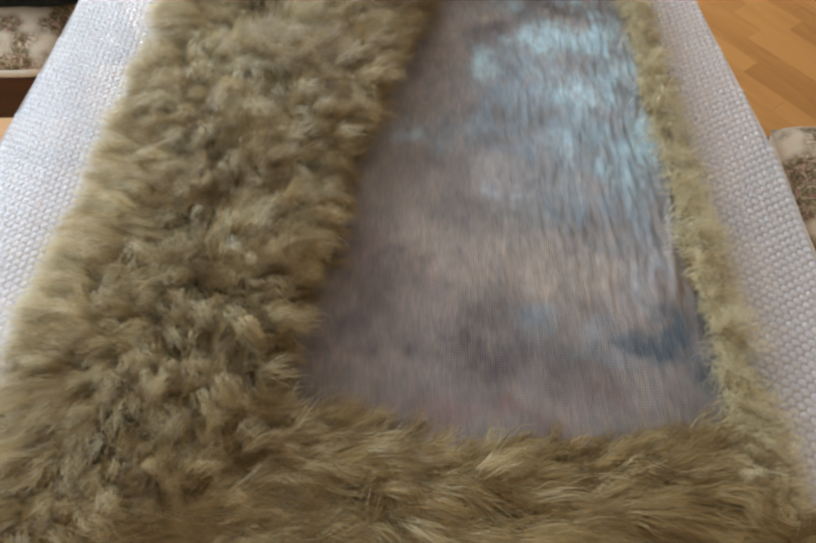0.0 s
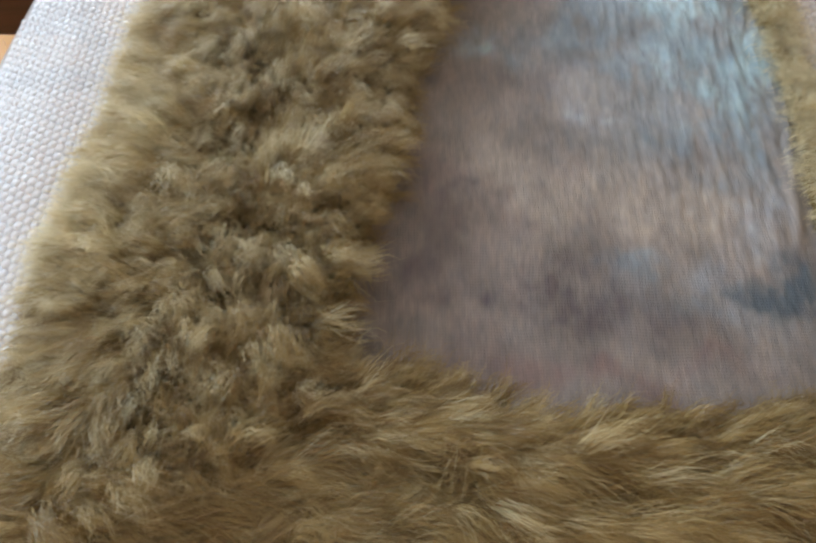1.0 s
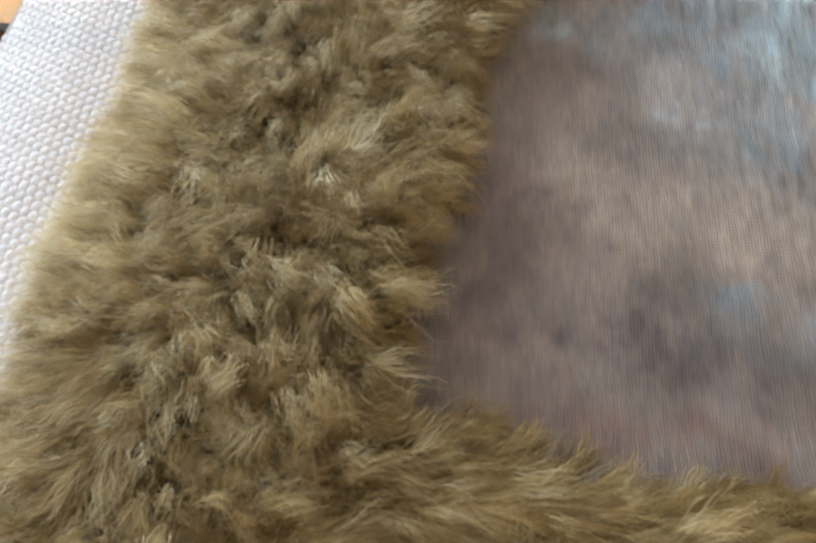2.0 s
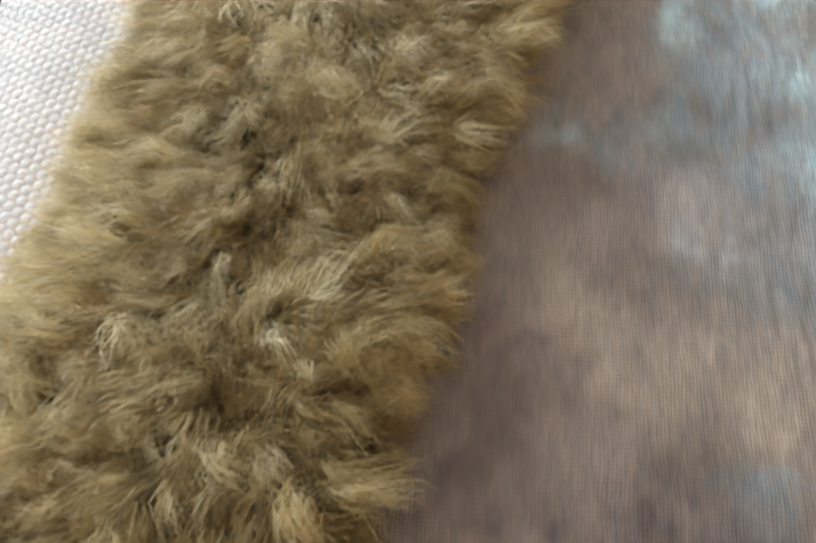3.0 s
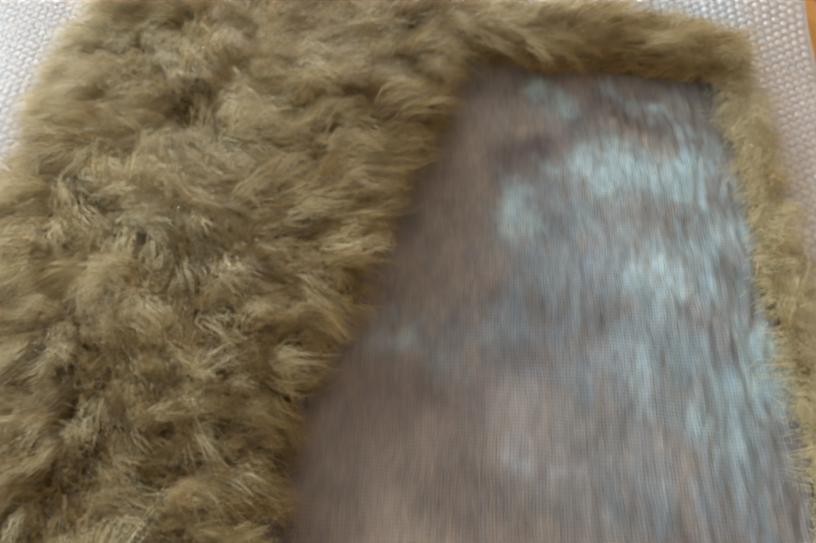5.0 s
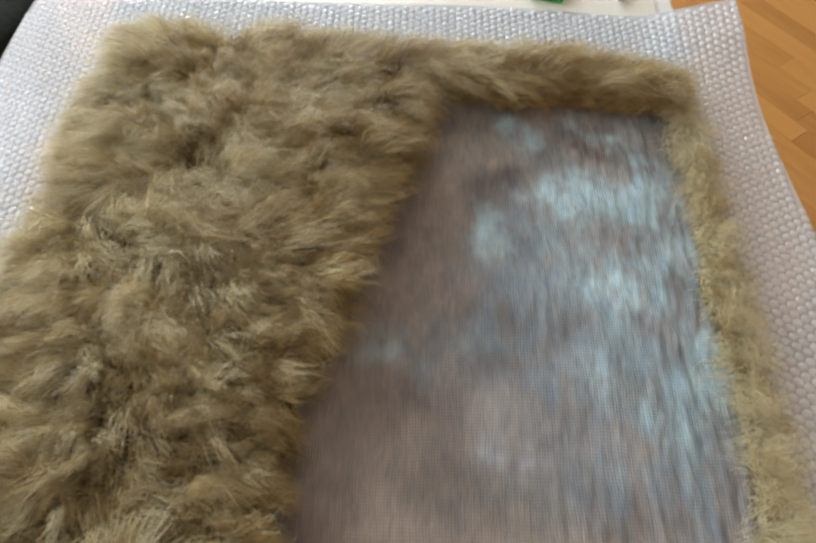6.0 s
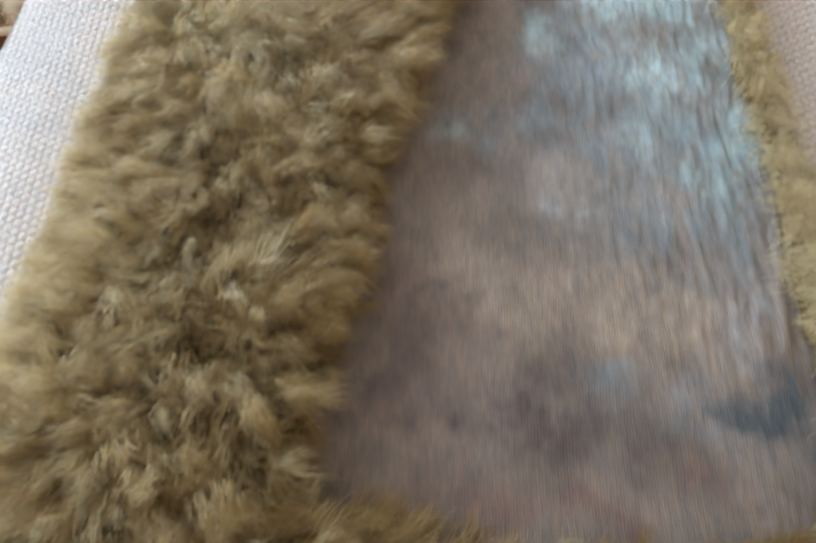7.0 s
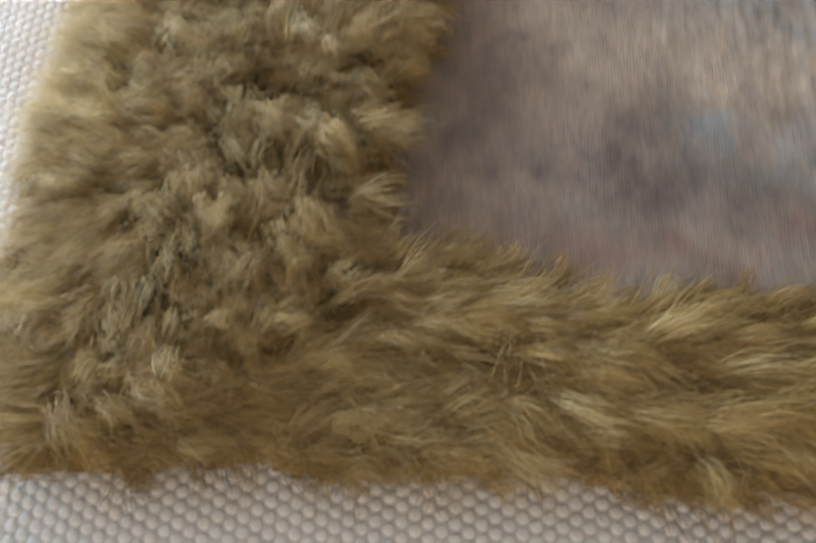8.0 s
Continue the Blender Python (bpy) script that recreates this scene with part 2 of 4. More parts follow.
def floral_material():
    m, nt, b = mat("floral_tapestry")
    tc = nt.nodes.new("ShaderNodeTexCoord")
    nz = node(nt, "ShaderNodeTexNoise", Scale=22.0, Detail=3.0)
    link(nt, tc.outputs["Object"], nz.inputs["Vector"])
    sc = nt.nodes.new("ShaderNodeVectorMath")
    sc.operation = "SCALE"
    sc.inputs["Scale"].default_value = 0.10
    link(nt, nz.outputs["Color"], sc.inputs[0])
    ad = nt.nodes.new("ShaderNodeVectorMath")
    link(nt, tc.outputs["Object"], ad.inputs[0])
    link(nt, sc.outputs[0], ad.inputs[1])
    big = node(nt, "ShaderNodeTexNoise", Scale=9.0, Detail=1.5)
    link(nt, tc.outputs["Object"], big.inputs["Vector"])
    v = node(nt, "ShaderNodeTexVoronoi", Scale=85.0)
    link(nt, ad.outputs[0], v.inputs["Vector"])
    ve = node(nt, "ShaderNodeTexVoronoi", Scale=85.0)
    ve.feature = "DISTANCE_TO_EDGE"
    link(nt, ad.outputs[0], ve.inputs["Vector"])
    hue = nt.nodes.new("ShaderNodeSeparateColor")
    link(nt, v.outputs["Color"], hue.inputs[0])
    petals = ramp(nt, hue.outputs[0], [(0.0, (0.36, 0.18, 0.14)), (0.3, (0.52, 0.40, 0.30)), (0.5, (0.20, 0.17, 0.09)), (0.75, (0.38, 0.32, 0.20)), (1.0, (0.60, 0.48, 0.36))])
    outline = ramp(nt, ve.outputs["Distance"], [(0.02, (0.35, 0.28, 0.2)), (0.16, (1, 1, 1))])
    mul = nt.nodes.new("ShaderNodeVectorMath")
    mul.operation = "MULTIPLY"
    link(nt, petals, mul.inputs[0])
    link(nt, outline, mul.inputs[1])
    mask = ramp(nt, big.outputs[0], [(0.43, (0, 0, 0)), (0.49, (1, 1, 1))])
    mx = nt.nodes.new("ShaderNodeMix")
    mx.data_type = "RGBA"
    link(nt, mask, mx.inputs["Factor"])
    mx.inputs["A"].default_value = (0.66, 0.58, 0.45, 1)
    mx.inputs[6].default_value = (0.66, 0.58, 0.45, 1)
    link(nt, mul.outputs[0], mx.inputs[7])
    link(nt, mx.outputs[2], b.inputs["Base Color"])
    b.inputs["Roughness"].default_value = 0.9
    fine = node(nt, "ShaderNodeTexNoise", Scale=600.0, Detail=2.0)
    link(nt, tc.outputs["Object"], fine.inputs["Vector"])
    bump(nt, b, fine.outputs[0], 0.5, 0.001)
    return m


FLORAL = floral_material()


# ---- building helpers ----
def finish(name, bm, material, smooth=False):
    me = bpy.data.meshes.new(name)
    bm.normal_update()
    bm.to_mesh(me)
    bm.free()
    me.materials.append(material)
    if smooth:
        me.polygons.foreach_set("use_smooth", [True] * len(me.polygons))
    return me


def part(name, bm, material, parent, label="", smooth=False):
    ob = new(name, finish(name, bm, material, smooth))
    ob.parent = parent
    return tagged(ob, label)


def box(x0, x1, y0, y1, z0, z1, bevel=0.0, segments=2):
    bm = bmesh.new()
    bmesh.ops.create_cube(bm, size=1)
    bmesh.ops.scale(bm, vec=(x1 - x0, y1 - y0, z1 - z0), verts=bm.verts)
    bmesh.ops.translate(bm, vec=((x0 + x1) / 2, (y0 + y1) / 2, (z0 + z1) / 2), verts=bm.verts)
    if bevel:
        bmesh.ops.bevel(bm, geom=bm.edges[:], offset=bevel, segments=segments, affect="EDGES", profile=0.5)
    return bm


def mesh_arrays(name, verts, tris, material, smooth=True):
    """A mesh from arrays of vertices (n, 3) and triangles (m, 3)."""
    me = bpy.data.meshes.new(name)
    me.vertices.add(len(verts))
    me.vertices.foreach_set("co", np.asarray(verts, np.float32).ravel())
    me.loops.add(len(tris) * 3)
    me.loops.foreach_set("vertex_index", np.asarray(tris, np.int32).ravel())
    me.polygons.add(len(tris))
    me.polygons.foreach_set("loop_start", np.arange(len(tris), dtype=np.int32) * 3)
    me.update(calc_edges=True)
    me.polygons.foreach_set("use_smooth", np.full(len(tris), smooth))
    me.materials.append(material)
    return me


def vn(x, y, size, seed):
    """Smooth value noise between -1 and 1 at places x, y, with cells of the given size."""
    table = np.random.RandomState(seed).uniform(-1, 1, (128, 128))
    u, v = np.asarray(x) / size + 50.0, np.asarray(y) / size + 50.0
    i, j = np.floor(u).astype(int), np.floor(v).astype(int)
    a, b = u - i, v - j
    a, b = a * a * (3 - 2 * a), b * b * (3 - 2 * b)
    t = lambda p, q: table[p % 128, q % 128]
    return (t(i, j) * (1 - a) + t(i + 1, j) * a) * (1 - b) + (t(i, j + 1) * (1 - a) + t(i + 1, j + 1) * a) * b


def fbm(x, y, size, seed, octaves=4, gain=0.5):
    out, amp = 0, 1.0
    for k in range(octaves):
        out = out + amp * vn(x, y, size / 2**k, seed + k)
        amp *= gain
    return out


def grid_tris(nx, ny, keep=None):
    i, j = np.meshgrid(np.arange(nx - 1), np.arange(ny - 1), indexing="ij")
    if keep is not None:
        i, j = i[keep], j[keep]
    a = (i * ny + j).ravel()
    return np.concatenate([np.stack([a, a + ny, a + ny + 1], 1), np.stack([a, a + ny + 1, a + 1], 1)])


# ---- room ----
def wall(name, x0, x1, y0, y1, z0, z1, material, label, category="wall"):
    ob = new(name, finish(name, box(x0, x1, y0, y1, z0, z1), material))
    return tagged(ob, label, category, "", "structure")


def pierced(name, pieces):
    bm = bmesh.new()
    for piece in pieces:
        tmp = bpy.data.meshes.new("tmp")
        piece.to_mesh(tmp)
        piece.free()
        bm.from_mesh(tmp)
        bpy.data.meshes.remove(tmp)
    tagged(new(name, finish(name, bm, WALL_PAINT)), "plain cream painted wall with a window opening", "wall", "", "structure")


def room():
    t = 0.18
    wall("wall_east", ROOM_X1, ROOM_X1 + t, ROOM_Y0 - t, ROOM_Y1 + t, 0, ROOM_Z, WALL_PAINT, "plain cream painted wall of the room")
    pierced("wall_north", [box(x0, x1, ROOM_Y1, ROOM_Y1 + t, z0, z1) for x0, x1, z0, z1 in
                           ((ROOM_X0, NORTH_X0, 0, ROOM_Z), (NORTH_X1, ROOM_X1, 0, ROOM_Z), (NORTH_X0, NORTH_X1, 0, WIN_Z0), (NORTH_X0, NORTH_X1, WIN_Z1, ROOM_Z))])
    pierced("wall_west", [box(ROOM_X0 - t, ROOM_X0, y0, y1, z0, z1) for y0, y1, z0, z1 in
                          ((ROOM_Y0 - t, WIN_Y0, 0, ROOM_Z), (WIN_Y1, ROOM_Y1 + t, 0, ROOM_Z), (WIN_Y0, WIN_Y1, 0, WIN_Z0), (WIN_Y0, WIN_Y1, WIN_Z1, ROOM_Z))])
    # this opening is only there to let the added fill lamp in
    pierced("wall_south", [box(x0, x1, ROOM_Y0 - t, ROOM_Y0, z0, z1) for x0, x1, z0, z1 in
                           ((ROOM_X0, SOUTH_X0, 0, ROOM_Z), (SOUTH_X1, ROOM_X1, 0, ROOM_Z), (SOUTH_X0, SOUTH_X1, 0, WIN_Z0), (SOUTH_X0, SOUTH_X1, WIN_Z1, ROOM_Z))])
    wall("ceiling", ROOM_X0 - t, ROOM_X1 + t, ROOM_Y0 - t, ROOM_Y1 + t, ROOM_Z, ROOM_Z + 0.15, CEILING_PAINT, "plain white painted ceiling", "ceiling")
    return wall("floor", ROOM_X0 - t, ROOM_X1 + t, ROOM_Y0 - t, ROOM_Y1 + t, -0.12, -0.012, DARK_WOOD, "orange beech parquet floor laid diagonally in strips", "floor")


FLOOR = room()


# ---- table ----
TOP = 0.735
TX0, TX1, TY0, TY1 = -0.398, 0.385, -0.12, 1.80


def build_table():
    table = new("table")
    table.location = ((TX0 + TX1) / 2, (TY0 + TY1) / 2, 0)
    cx, cy = table.location.x, table.location.y
    hx, hy = (TX1 - TX0) / 2, (TY1 - TY0) / 2
    part("tabletop", box(-hx, hx, -hy, hy, TOP - 0.028, TOP - 0.003, 0.004), TABLE_WHITE, table, "white laminate tabletop with a raised pale rim")
    part("top_inlay", box(-hx + 0.027, hx - 0.027, -hy + 0.027, hy - 0.027, TOP - 0.004, TOP, 0.001, 1), TABLE_GREY, table, "grey cream laminate inlay")
    for s in (-1, 1):
        part("apron", box(s * (hx - 0.06) - 0.01, s * (hx - 0.06) + 0.01, -hy + 0.09, hy - 0.09, TOP - 0.11, TOP - 0.028, 0.002, 1), DARK_WOOD, table, "dark wooden apron")
        part("apron", box(-hx + 0.09, hx - 0.09, s * (hy - 0.06) - 0.01, s * (hy - 0.06) + 0.01, TOP - 0.11, TOP - 0.028, 0.002, 1), DARK_WOOD, table, "dark wooden apron")
        for q in (-1, 1):
            x, y = s * (hx - 0.06), q * (hy - 0.06)
            part("leg", box(x - 0.03, x + 0.03, y - 0.03, y + 0.03, 0, TOP - 0.028, 0.004), DARK_WOOD, table, "dark wooden leg")
    tagged(table, "white-topped work table with dark wooden legs", "table")


build_table()


# ---- bubble wrap ----
PITCH = 0.0107


def wrap_left(y):
    return -0.518 - 0.092 * (1.19 - y) + 0.004 * np.sin(y * 9)


def wrap_right(y):
    return 0.490 - 0.070 * np.clip(y - 0.55, 0, 2) + 0.003 * np.sin(y * 11 + 1)


def wrap_far(x):
    return 1.182 - 0.035 * x + 0.004 * np.sin(x * 14)


def wrap_z(x, y):
    """Height of the film: flat on the table, sagging past its edges, with one curled corner."""
    left, right = np.clip(TX0 - x, 0, 1), np.clip(x - TX1, 0, 1)
    z = TOP + 0.0025 - 1.0 * left**2 - 0.7 * right**2
    over = np.clip((left + right) * 12, 0, 1)
    z = z + over * 0.0025 * vn(x, y, 0.16, 91)
    return z + 1.5 * np.clip(x - 0.33, 0, 1) * np.clip(y - 0.97, 0, 1) * np.clip((y - 0.97) * 7, 0, 1)


def build_wrap():
    wrap = new("bubble_wrap")
    wrap.location = (0, 0.5, TOP)
    nx, ny = 110, 130
    u, v = np.meshgrid(np.linspace(0, 1, nx), np.linspace(0, 1, ny), indexing="ij")
    y = -0.10 + v * 1.28
    x = wrap_left(y) + u * (wrap_right(y) - wrap_left(y))
    y = -0.10 + v * (wrap_far(x) + 0.10)
    top = np.stack([x, y - 0.5, wrap_z(x, y) - TOP], -1).reshape(-1, 3)
    under = top - (0, 0, 0.0012)
    n = nx * ny
    tri = grid_tris(nx, ny)
    rim = np.concatenate([np.arange(ny), np.arange(1, nx) * ny + ny - 1, (nx - 1) * ny + np.arange(ny - 2, -1, -1), np.arange(nx - 2, -1, -1) * ny])
    a, b = rim[:-1], rim[1:]
    side = np.concatenate([np.stack([a, a + n, b + n], 1), np.stack([a, b + n, b], 1)])
    sheet = new("film", mesh_arrays("film", np.concatenate([top, under]), np.concatenate([tri, tri[:, ::-1] + n, side]), FILM))
    sheet.parent = wrap

    # one blister: a low dome with a flat crown
    seg, rings = 8, ((1.0, 0.0), (0.86, 0.60), (0.45, 1.0))
    ang = np.arange(seg) * 2 * np.pi / seg
    dome = np.concatenate([np.stack([r * 0.0051 * np.cos(ang), r * 0.0051 * np.sin(ang), np.full(seg, h * 0.0023)], 1) for r, h in rings])
    faces = []
    for k in range(len(rings) - 1):
        for i in range(seg):
            j = (i + 1) % seg
            faces += [(k * seg + i, k * seg + j, k * seg + seg + j), (k * seg + i, k * seg + seg + j, k * seg + seg + i)]
    c = (len(rings) - 1) * seg
    faces += [(c, c + i, c + i + 1) for i in range(1, seg - 1)]
    faces = np.array(faces)

    rows, cols = np.meshgrid(np.arange(127), np.arange(138), indexing="ij")
    bx = -0.63 + rows * PITCH * 0.866
    by = -0.095 + (cols + 0.5 * (rows % 2)) * PITCH
    rs = np.random.RandomState(5)
    bx, by = bx + 0.0012 * vn(bx, by, 0.2, 93), by + 0.0012 * vn(bx, by, 0.2, 95)
    on = (bx > wrap_left(by) + 0.0045) & (bx < wrap_right(by) - 0.0045) & (by < wrap_far(bx) - 0.005)
    covered = (bx > -0.35) & (bx < 0.335) & (by > 0.10) & (by < 1.0)
    bx, by = bx[on & ~covered], by[on & ~covered]
    bz = wrap_z(bx, by)
    near = (by > 0.018) & (by < 0.10) & (bx > -0.47) & (bx < 0.20)
    shared = mesh_arrays("bubble", dome, faces, WRAP)
    few = np.flatnonzero(near)[:300]
    for k in few:
        ob = new("bubble", shared)
        ob.parent, ob.location = wrap, (bx[k], by[k] - 0.5, bz[k] - TOP)
    rest = np.ones(len(bx), bool)
    rest[few] = False
    centre = np.stack([bx[rest], by[rest] - 0.5, bz[rest] - TOP], 1)
    size = rs.uniform(0.97, 1.03, (len(centre), 1, 1)) * np.stack([np.ones(len(centre)), np.ones(len(centre)), rs.uniform(0.85, 1.1, len(centre))], 1)[:, None, :]
    verts = (centre[:, None, :] + dome[None] * size).reshape(-1, 3)
    tris = (np.arange(len(centre))[:, None, None] * len(dome) + faces[None]).reshape(-1, 3)
    many = new("bubble_field", mesh_arrays("bubble_field", verts, tris, WRAP))
    many.parent = wrap
    tagged(many, "", "", "", "stuff")
    tagged(wrap, "clear bubble wrap sheet spread over the table, hanging past its edges", "bubble wrap")


build_wrap()


# ---- fleece with the dyed cloth panel ----
BASE = 0.744          # underside of the hide's pile
CLOTH_Z = 0.752


def out_left(y):
    return -0.390 + 0.078 * np.clip(y - 0.30, 0, 2) + 0.005 * vn(y, y * 0, 0.09, 15)


def out_far(x):
    return 1.050 - 0.080 * x + 0.005 * vn(x, x * 0, 0.09, 17)


def in_left(y):
    """Seen left border of the cloth."""
    return np.interp(y, [0.22, 0.262, 0.31, 0.38, 0.455, 0.53, 0.60, 0.66, 0.73, 0.80, 0.86, 0.90, 0.96], [-0.126, -0.126, -0.122, -0.108, -0.085, -0.080, -0.062, -0.040, -0.025, -0.004, 0.020, 0.034, 0.040])


OUT_RIGHT = 0.350


def out_near(x):
    return 0.089 + 0.006 * vn(x, x * 0, 0.05, 19) + 0.003 * vn(x, x * 0, 0.014, 20)


def in_right(y):
    return 0.324 - 0.012 * np.exp(-(((y - 0.715) / 0.035) ** 2)) - 0.012 * np.exp(-(((y - 0.44) / 0.045) ** 2)) - 0.02 * np.clip((0.30 - y) / 0.07, 0, 1)


def in_near(x):
    return 0.221 + 0.032 * np.clip((0.02 - x) / 0.10, 0, 1) + 0.02 * np.clip((x - 0.17) / 0.11, 0, 1)


def in_far(x):
    return 0.974 - 0.012 * np.clip((x - 0.10) / 0.05, 0, 1) + 0.003 * np.sin(x * 40)


def fur_depth(x, y):
    """How far a place lies inside the fleece from its outer and its inner border (negative: outside)."""
    outer = np.minimum(np.minimum(x - out_left(y), OUT_RIGHT - x), np.minimum(y - out_near(x), out_far(x) - y))
    inner = np.maximum(np.maximum(in_left(y) - x, x - in_right(y)), np.maximum(in_near(x) - y, y - in_far(x)))
    return outer, inner


def pile_height(x, y):
    outer, inner = fur_depth(x, y)
    edge = np.clip(np.minimum(outer / 0.07, inner / 0.035), 0, 1)
    broad = 0.024 + 0.038 * np.sqrt(edge)
    narrow = np.clip((x - 0.25) / 0.08, 0, 1) * np.clip((y - 0.2) / 0.1, 0, 1)
    h = broad * (1 - 0.35 * narrow) * (1 + 0.14 * vn(x, y, 0.05, 7) + 0.22 * vn(x * 0.55, y * 1.3, 0.024, 9))
    return h


def region_of(x, y):
    """0 broad side, 1 near border, 2 far border, 3 narrow side."""
    r = np.zeros(np.shape(x), int)
    r = np.where((y < in_near(x) + 0.02) & (x > -0.16) | (y < 0.17 + 0.03 * np.sin(x * 30)), 1, r)
    r = np.where((y > in_far(x) - 0.01) & (x > 0.03), 2, r)
    return np.where((x > in_right(y) - 0.012) & (y > 0.16), 3, r)


def outer_of(x, y):
    return fur_depth(x, y)[0]


def flow(x, y, reg):
    """Lie of the fleece in plan."""
    u = np.clip((x - out_left(y)) / (in_left(y) - out_left(y)), 0, 1)
    u = u + 0.30 * vn(x, y, 0.085, 23) * np.clip(np.minimum(u, 1 - u) * 5, 0, 1)
    parting = 0.20 - 0.16 * np.clip((y - 0.58) / 0.2, 0, 1)
    k = np.clip((u - parting) / 0.42, 0, 1)
    dx, dy = -1 + 2.0 * k, (-0.26 - 0.75 * np.sin(np.pi * k)) * np.clip((0.80 - y) / 0.35, 0.12, 1)
    dx, dy = np.where(reg == 1, np.where(x + 0.06 * vn(x, y, 0.02, 25) < -0.34, -1.0, 1.0), dx), np.where(reg == 1, -0.22 + 1.0 * np.exp(-np.clip(fur_depth(x, y)[1], 0, 1) / 0.014), dy)
    dx, dy = np.where(reg == 2, 1.0, dx), np.where(reg == 2, -0.15, dy)
    dx, dy = np.where(reg == 3, 0.30, dx), np.where(reg == 3, -1.0, dy)
    length = np.hypot(dx, dy)
    amp = np.where(reg == 0, 0.36 + 0.36 * np.clip(1 - np.abs(u - 0.45) / 0.35, 0, 1), 0.45) * (1 - 0.45 * np.clip((y - 0.56) / 0.2, 0, 1)) * np.clip((outer_of(x, y) - 0.0) / 0.05, 0.35, 1)
    dx = dx / length + amp * fbm(x, y, 0.060, 21, 2)
    dy = dy / length + amp * fbm(x, y, 0.060, 41, 2)
    length = np.hypot(dx, dy) + 1e-6
    return dx / length, dy / length


def sample_locks(rs, spacing):
    gx, gy = np.meshgrid(np.arange(-0.47, 0.40, spacing), np.arange(0.05, 1.11, spacing), indexing="ij")
    x = (gx + rs.uniform(-0.5, 0.5, gx.shape) * spacing).ravel()
    y = (gy + rs.uniform(-0.5, 0.5, gy.shape) * spacing).ravel()
    outer, inner = fur_depth(x, y)
    inside = (outer > 0.0) & (inner > 0.004)
    return x[inside], y[inside]


TUFTS = [(-0.215, 0.300), (-0.178, 0.262), (-0.130, 0.245), (-0.392, 0.235), (-0.232, 0.275), (-0.160, 0.330), (-0.120, 0.445), (-0.290, 0.115), (-0.155, 0.415), (0.20, 0.16), (-0.02, 0.17), (-0.205, 0.62)]


CLUMPS = np.random.RandomState(71)
CLUMP_X, CLUMP_Y = (g.ravel() for g in np.meshgrid(np.arange(-0.46, 0.42, 0.0125), np.arange(0.04, 1.14, 0.0145), indexing="ij"))
CLUMP_X = CLUMP_X + CLUMPS.uniform(-0.006, 0.006, len(CLUMP_X))
CLUMP_Y = CLUMP_Y + CLUMPS.uniform(-0.007, 0.007, len(CLUMP_Y))
CLUMP_TURN, CLUMP_TONE = CLUMPS.normal(0, 1, len(CLUMP_X)), CLUMPS.normal(0, 1, len(CLUMP_X))
CLUMP_RISE, CLUMP_PULL = CLUMPS.uniform(0.82, 1.12, len(CLUMP_X)), CLUMPS.uniform(0.0, 0.28, len(CLUMP_X))


def clump_of(x, y):
    """The tangled clump that a lock belongs to: the nearest one."""
    out = np.empty(len(x), int)
    for k in range(0, len(x), 500):
        out[k:k + 500] = np.argmin((x[k:k + 500, None] - CLUMP_X) ** 2 + (y[k:k + 500, None] - CLUMP_Y) ** 2, axis=1)
    return out


